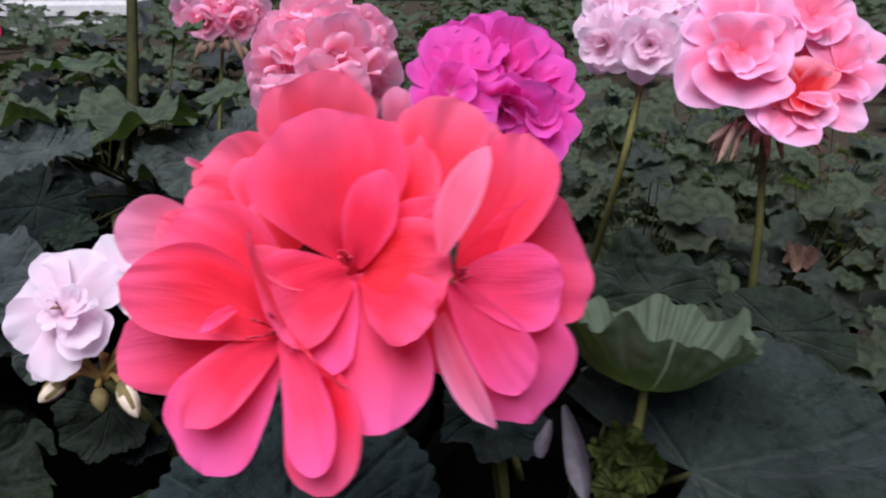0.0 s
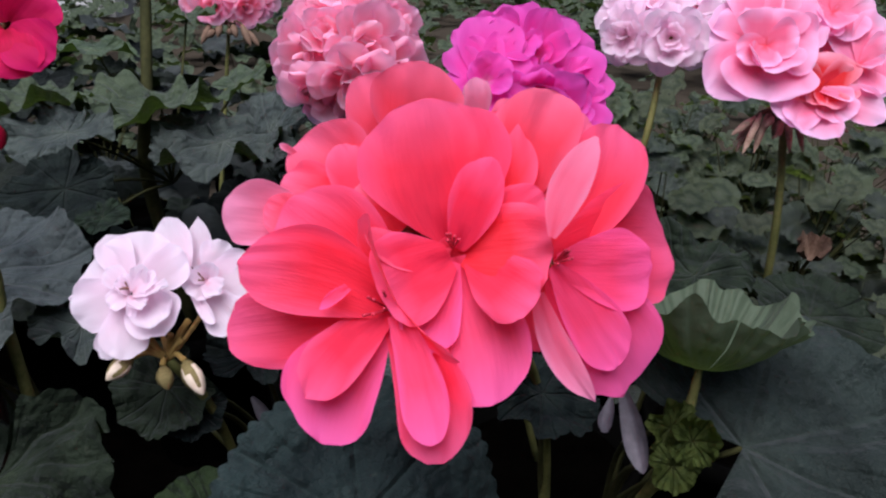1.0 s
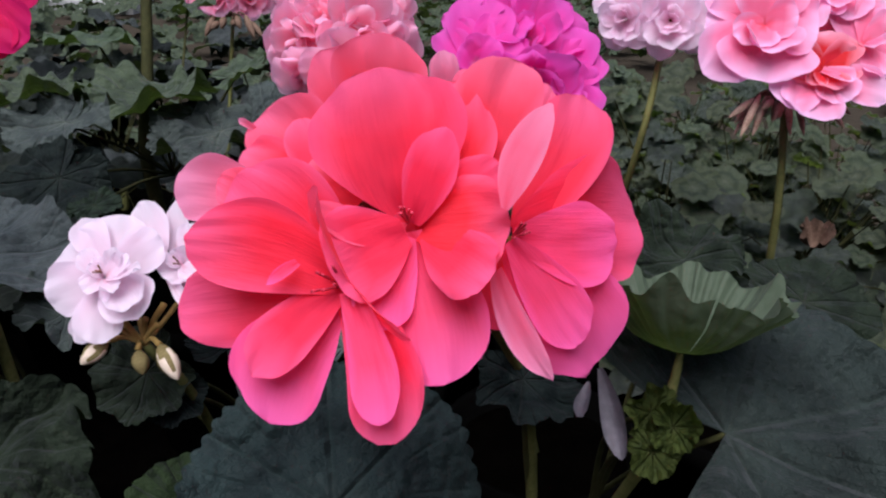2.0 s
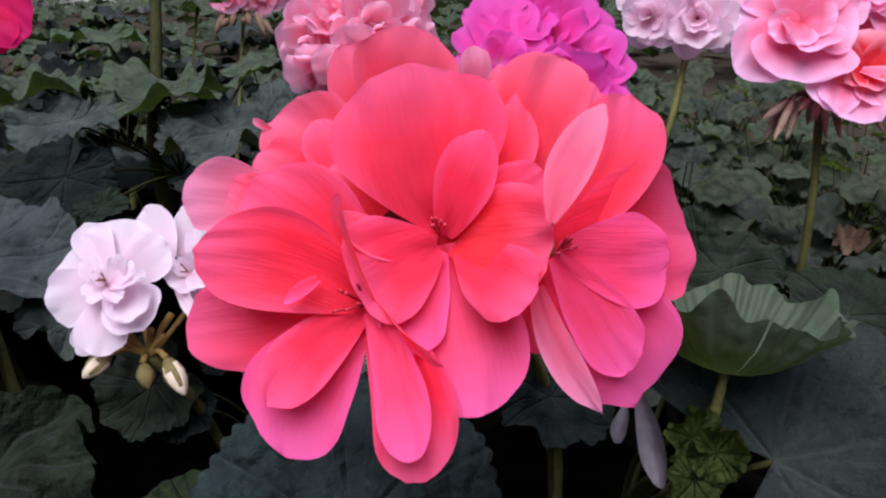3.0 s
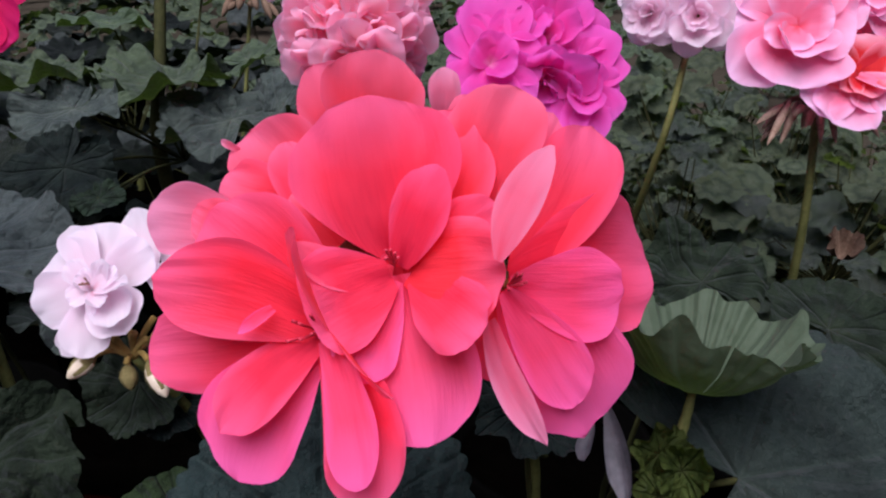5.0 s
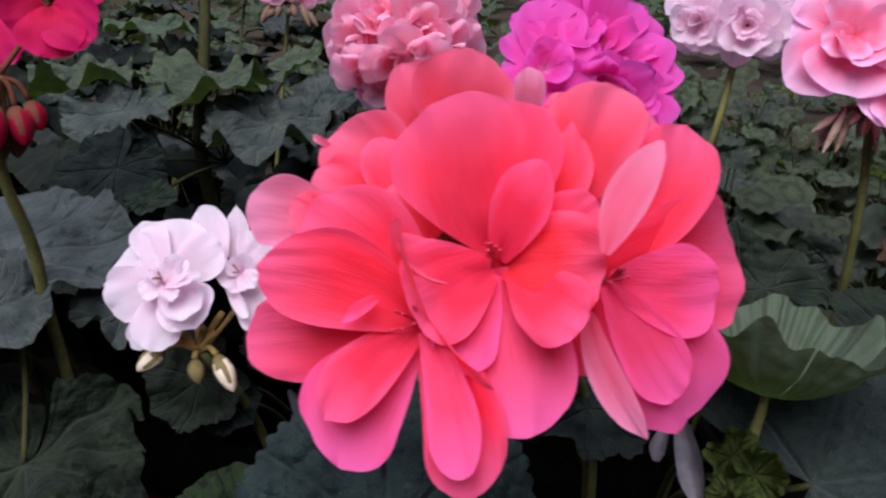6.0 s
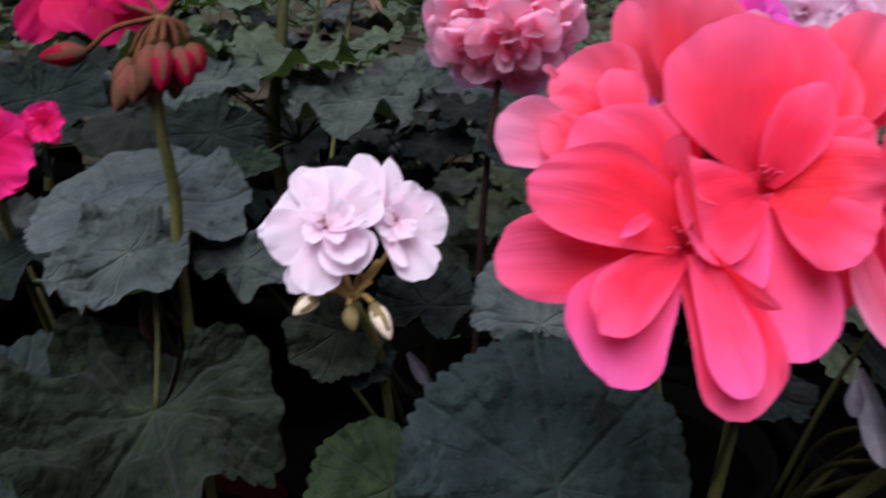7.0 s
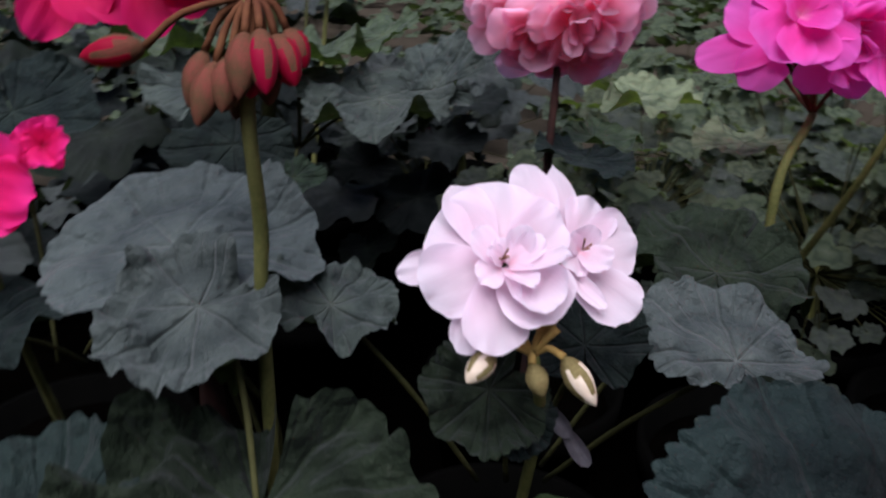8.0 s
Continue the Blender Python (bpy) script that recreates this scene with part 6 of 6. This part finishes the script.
rosette(pale, (0.1471, 0.4778, 0.4273), (-0.03, -0.69, 0.72), hub, 0.022, PALE, DOUBLE, pedicel_mat=PEDICEL, seed=56)
rosette(pale, (0.1030, 0.4815, 0.4234), (-0.66, -0.58, 0.48), hub, 0.02, PALE, DOUBLE, pedicel_mat=PEDICEL, seed=57)
flower_pot(-0.27, 0.8)
far_pink = thing("geranium", (-0.27, 0.8, SOIL_TOP), "distant geranium with a pink flower head over faded buds", "geranium", "geraniums in the bed")
hub = (-0.2456, 0.8516, 0.3736)
stalk("flower_stalk", far_pink, [(-0.27, 0.8, SOIL_TOP - 0.01), hub], (0.0026, 0.002), STALK, rings=14)
rosette(far_pink, (-0.2559, 0.8395, 0.3956), (-0.15, -0.99, 0.07), hub, 0.026, PINK, HALF, pedicel_mat=STALK_RED, seed=104)
rosette(far_pink, (-0.2249, 0.8382, 0.3949), (0.47, -0.88, 0.07), hub, 0.026, PINK, HALF, pedicel_mat=STALK_RED, seed=105)
rosette(far_pink, (-0.2404, 0.8463, 0.4130), (0.24, -0.75, 0.62), hub, 0.028, PINK, HALF, pedicel_mat=STALK_RED, seed=106)
rosette(far_pink, (-0.2085, 0.8512, 0.4013), (0.69, -0.70, 0.20), hub, 0.022, PINK, HALF, pedicel_mat=STALK_RED, seed=107)
rosette(far_pink, (-0.2808, 0.8531, 0.4002), (-0.42, -0.87, 0.24), hub, 0.022, PINK, HALF, pedicel_mat=STALK_RED, seed=108)
stalk('pedicel', far_pink, [hub, (-0.2503, 0.8334, 0.3799), (-0.2600, 0.8326, 0.3773)], (0.0008, 0.001), DEAD, rings=5)
bud(far_pink, (-0.2600, 0.8326, 0.3773), (-0.2706, 0.8229, 0.3558), 0.004, DEAD, 'withered_bud')
stalk('pedicel', far_pink, [hub, (-0.2479, 0.8309, 0.3768), (-0.2556, 0.8287, 0.3710)], (0.0008, 0.001), DEAD, rings=5)
bud(far_pink, (-0.2556, 0.8287, 0.3710), (-0.2635, 0.8244, 0.3627), 0.004, DEAD, 'withered_bud')
stalk('pedicel', far_pink, [hub, (-0.2443, 0.8311, 0.3805), (-0.2486, 0.8303, 0.3783)], (0.0008, 0.001), DEAD, rings=5)
bud(far_pink, (-0.2486, 0.8303, 0.3783), (-0.2520, 0.8229, 0.3630), 0.004, DEAD, 'withered_bud')
stalk('pedicel', far_pink, [hub, (-0.2403, 0.8314, 0.3775), (-0.2402, 0.8293, 0.3724)], (0.0008, 0.001), DEAD, rings=5)
bud(far_pink, (-0.2402, 0.8293, 0.3724), (-0.2377, 0.8253, 0.3657), 0.004, DEAD, 'withered_bud')
stalk('pedicel', far_pink, [hub, (-0.2368, 0.8262, 0.3803), (-0.2348, 0.8249, 0.3774)], (0.0008, 0.001), DEAD, rings=5)
bud(far_pink, (-0.2348, 0.8249, 0.3774), (-0.2298, 0.8180, 0.3640), 0.004, DEAD, 'withered_bud')
stalk('pedicel', far_pink, [hub, (-0.2313, 0.8229, 0.3811), (-0.2246, 0.8217, 0.3786)], (0.0008, 0.001), DEAD, rings=5)
bud(far_pink, (-0.2246, 0.8217, 0.3786), (-0.2134, 0.8107, 0.3559), 0.004, DEAD, 'withered_bud')
stalk('pedicel', far_pink, [hub, (-0.2304, 0.8289, 0.3772), (-0.2210, 0.8263, 0.3717)], (0.0008, 0.001), DEAD, rings=5)
bud(far_pink, (-0.2210, 0.8263, 0.3717), (-0.2062, 0.8179, 0.3555), 0.004, DEAD, 'withered_bud')


# ---- leafy geraniums behind, without open flowers ----
flower_pot(-0.24, 0.60)
leafy = thing("geranium", (-0.24, 0.60, SOIL_TOP), "leafy geranium with a thick upright stem and spreading leaves", "geranium", "geraniums in the bed")
stalk("stem", leafy, [(-0.24, 0.60, SOIL_TOP - 0.01), (-0.2609, 0.5926, 0.2716), (-0.2621, 0.6242, 0.3472), (-0.2681, 0.6742, 0.4401)], (0.006, 0.0045), STALK_DEEP, rings=14)
leaf(leafy, (-0.2320, 0.5670, 0.3422), (0.06, 0.05, 1), (-0.8, -0.35, 0), 0.062, LEAF_GREEN, (-0.24, 0.59, 0.27), fold=0.07, ruffle=0.07, cup=0.06, wild=0.3)
leaf(leafy, (-0.1774, 0.5917, 0.3537), (-0.35, -0.2, 1), (0.8, 0.2, 0.4), 0.032, LEAF_GREEN, (-0.24, 0.59, 0.27), fold=0.06, ruffle=0.05)
leaf(leafy, (-0.3115, 0.5401, 0.3499), (0, 0.06, 1), (-0.5, -0.5, 0), 0.05, LEAF_GREEN, (-0.24, 0.59, 0.27), fold=0.07, ruffle=0.07, cup=0.12, wild=0.3)
leaf(leafy, (-0.1750, 0.5250, 0.3239), (0.15, -0.35, 1), (0.5, -0.5, -0.1), 0.056, LEAF, (-0.24, 0.59, 0.27), fold=0.09, ruffle=0.07, wild=0.35)
leaf(leafy, (-0.2709, 0.4905, 0.3379), (0, -0.06, 1), (-0.3, -0.5, -0.2), 0.042, LEAF, (-0.24, 0.59, 0.27), fold=0.08, ruffle=0.07, wild=0.3)
leaf(leafy, (-0.2433, 0.4175, 0.3211), (0.1, -0.6, 1), (-0.3, -0.5, -0.3), 0.036, LEAF_SHADE, (-0.24, 0.59, 0.27), fold=0.06, ruffle=0.05)
leaf(leafy, (-0.2078, 0.3818, 0.3162), (0.1, -0.4, 1), (0.3, -0.3, -0.1), 0.016, LEAF_TEAL_SHADE, (-0.24, 0.59, 0.27), fold=0.06, ruffle=0.05)
leaf(leafy, (-0.1406, 0.5275, 0.3291), (-0.55, -0.4, 0.7), (0.5, 0.3, 0.8), 0.042, LEAF, None, fold=0.06, ruffle=0.05)
leaf(leafy, (-0.2030, 0.5432, 0.3266), (0, -0.5, 1), (-0.2, -0.6, -0.2), 0.03, LEAF, None, fold=0.06, ruffle=0.05)
leaf(leafy, (-0.2415, 0.6879, 0.3971), (0, -0.3, 1), (0.2, -0.6, 0), 0.03, LEAF_GREEN, (-0.24, 0.59, 0.27), fold=0.06, ruffle=0.05)
leaf(leafy, (-0.3145, 0.6573, 0.3704), (0, 0.0, 1), (-0.6, -0.4, 0), 0.045, LEAF_GREEN, (-0.24, 0.59, 0.27), fold=0.06, ruffle=0.05)
leaf(leafy, (0.0000, 0.5535, 0.3220), (0, -0.02, 1), (0.8, 0.1, 0), 0.047, LEAF_SMALL, None, fold=0.06, ruffle=0.07, wild=0.3)
leaf(leafy, (-0.0379, 0.5042, 0.3071), (0.2, -0.5, 1), (0.2, -0.5, 0), 0.032, LEAF_GREEN, None, fold=0.06, ruffle=0.05)
leaf(leafy, (0.0395, 0.4627, 0.3161), (0, -0.05, 1), (-0.8, -0.1, 0), 0.03, LEAF_SMALL, None, fold=0.06, ruffle=0.05)
leaf(leafy, (-0.0581, 0.4389, 0.3122), (0, -0.4, 1), (-0.3, -0.6, 0), 0.03, LEAF_SHADE, None, fold=0.06, ruffle=0.05)


def shared_leaf(mat, kind):
    key = ("leaf", mat.name, kind)
    if key not in SHARED:
        SHARED[key] = leaf_mesh("leaf", mat, 1.0, 50 + kind, 0.08 * (kind % 3) - 0.02, 0.06, 0.03 + 0.025 * (kind % 4), 0.1, 0.08, 30, 0.5, 60, 4, 0, 0.22, 0.06)
    return SHARED[key]


def shared_petiole():
    if "petiole" not in SHARED:
        SHARED["petiole"] = tube_mesh("petiole", STALK_DEEP, [(0, 0, 0), (0.06, 0.02, 0.5), (0, 0, 1)], (0.022, 0.016), 5, 4)
    return SHARED["petiole"]


def bushy(x, y, top, spread, count, size, mats, seed, label, lean=0.15):
    """A leafy plant: leaves on stalks that fan out of a short stem."""
    rnd = random.Random(seed)
    plant = thing("geranium", (x, y, SOIL_TOP), label, "geranium", "leafy geraniums behind")
    crown = Vector((0, 0, 0.05))
    part("stem", tube_mesh("stem", STALK, [(0, 0, -0.01), (0.004, 0.002, 0.03), (0, 0, 0.06)], (0.005, 0.004), 7, 5), plant)
    for i in range(count):
        an, out = rnd.uniform(0, 6.283), spread * math.sqrt(rnd.uniform(0.02, 1.0))
        z = (top - SOIL_TOP) * (1 - 0.45 * (out / spread) ** 2) - rnd.uniform(0, 0.11) + 0.02 * noise.noise((x * 9 + 30 * out * math.cos(an), y * 9 + 30 * out * math.sin(an), 1.0))
        p = Vector((out * math.cos(an), out * math.sin(an), z))
        n = Vector((0.35 * math.cos(an) + rnd.uniform(-0.3, 0.3), 0.35 * math.sin(an) - lean + rnd.uniform(-0.35, 0.35), 1))
        head = Vector((math.cos(an), math.sin(an), -0.2)) + Vector((rnd.uniform(-0.6, 0.6), rnd.uniform(-0.6, 0.6), 0))
        r = size * rnd.uniform(0.6, 1.2)
        m = axes_to(p, head, n) @ Matrix.Diagonal((r, r, r, 1))
        lf = part("leaf", shared_leaf(mats[i % len(mats)], rnd.randrange(6)), plant, "", m)
        foot = m.inverted() @ crown
        d = -foot
        length = d.length
        mm = Matrix.Translation(foot) @ d.to_track_quat("Z", "X").to_matrix().to_4x4() @ Matrix.Diagonal((0.034 / r, 0.034 / r, length, 1))
        part("petiole", shared_petiole(), lf, "", mm)
    return plant


rnd = random.Random(11)
for k, (x, y, top, spread, count, size) in enumerate((
        (0.30, 0.56, 0.315, 0.13, 100, 0.0185), (0.17, 0.57, 0.305, 0.11, 90, 0.018), (0.40, 0.72, 0.32, 0.13, 95, 0.019), (0.22, 0.74, 0.31, 0.13, 100, 0.019),
        (0.42, 0.50, 0.31, 0.11, 80, 0.018), (0.06, 0.68, 0.31, 0.11, 90, 0.018), (-0.03, 0.60, 0.30, 0.10, 70, 0.020),
        (0.285, 0.665, 0.325, 0.10, 90, 0.020), (0.32, 0.88, 0.32, 0.13, 90, 0.022), (0.16, 0.88, 0.32, 0.13, 90, 0.022))):
    flower_pot(x, y)
    bushy(x, y, top, spread, count, size, (LEAF_SMALL, LEAF_GREEN, LEAF_SMALL), 100 + k, "leafy geranium with many small fresh green leaves", 0.6)
for k, (x, y, top, spread, count, size) in enumerate((
        (-0.14, 0.72, 0.33, 0.12, 20, 0.04), (-0.38, 0.66, 0.33, 0.12, 18, 0.042), (-0.53, 0.52, 0.32, 0.12, 18, 0.04), (-0.10, 0.92, 0.33, 0.14, 30, 0.04),
        (-0.42, 0.88, 0.34, 0.14, 30, 0.042), (-0.60, 0.78, 0.34, 0.14, 26, 0.042), (-0.26, 1.02, 0.35, 0.15, 30, 0.042), (-0.52, 1.10, 0.35, 0.15, 30, 0.045),
        (-0.75, 1.0, 0.35, 0.15, 26, 0.045), (-0.9, 0.75, 0.34, 0.15, 26, 0.042))):
    flower_pot(x, y)
    bushy(x, y, top, spread, count, size, (LEAF, LEAF_SHADE, LEAF_TEAL_SHADE), 300 + k, "leafy geranium with broad grey-green leaves")


def far_bed(seed=77):
    """The rest of the bed, too far to tell one plant from the next: leaves in clumps, joined."""
    rnd = random.Random(seed)
    blades = []
    kinds = [leaf_mesh("blade", LEAF_GREEN, 1.0, 900 + i, 0.05, 0.07, 0.06, 0.1, 0.08, 20, 0.5, 27, 2, 0, 0.2) for i in range(4)]
    for _ in range(11000):
        x, y = rnd.uniform(-4.5, 4.5), rnd.uniform(0.9, 6.5)
        if y < 1.3 and abs(x) < 1.05:
            continue
        clump = noise.noise((x * 2.2, y * 2.2, 4.0))
        if clump < -0.02:
            continue
        z = 0.04 + 0.16 * clump + rnd.uniform(0, 0.12)
        r = rnd.uniform(0.025, 0.05)
        m = axes_to((x, y, z), (rnd.uniform(-1, 1), rnd.uniform(-1, 1), -0.2), (rnd.uniform(-0.5, 0.5), rnd.uniform(-0.8, 0.3), 1))
        blades.append((rnd.choice(kinds), m @ Matrix.Diagonal((r, r, r, 1))))
    ob = new("far_foliage", joined_blades("far_foliage", LEAF_GREEN, blades))
    return tagged(ob, "distant mass of geranium leaves across the bed", "foliage", kind="stuff")


far_bed()
# the fleshy middle of the central coral floret
petal(middle_floret, (-0.0208, 0.1448, 0.3938), (-0.0196, 0.1444, 0.3998), (0.0, -0.88, 0.47), 0.0075, CORAL, 0.1, 0.0, 0.05, claw=0.9)
# added dark calyx shape that stands for the shade in the slit behind it
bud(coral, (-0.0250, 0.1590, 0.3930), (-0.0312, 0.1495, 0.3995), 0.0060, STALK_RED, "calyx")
petal(middle_floret, (-0.0328, 0.1495, 0.3985), (-0.0431, 0.1546, 0.4081), (0.1, -0.93, 0.35), 0.0125, CORAL_SOFT, 0.06, 0.02, 0.07, claw=0.5)
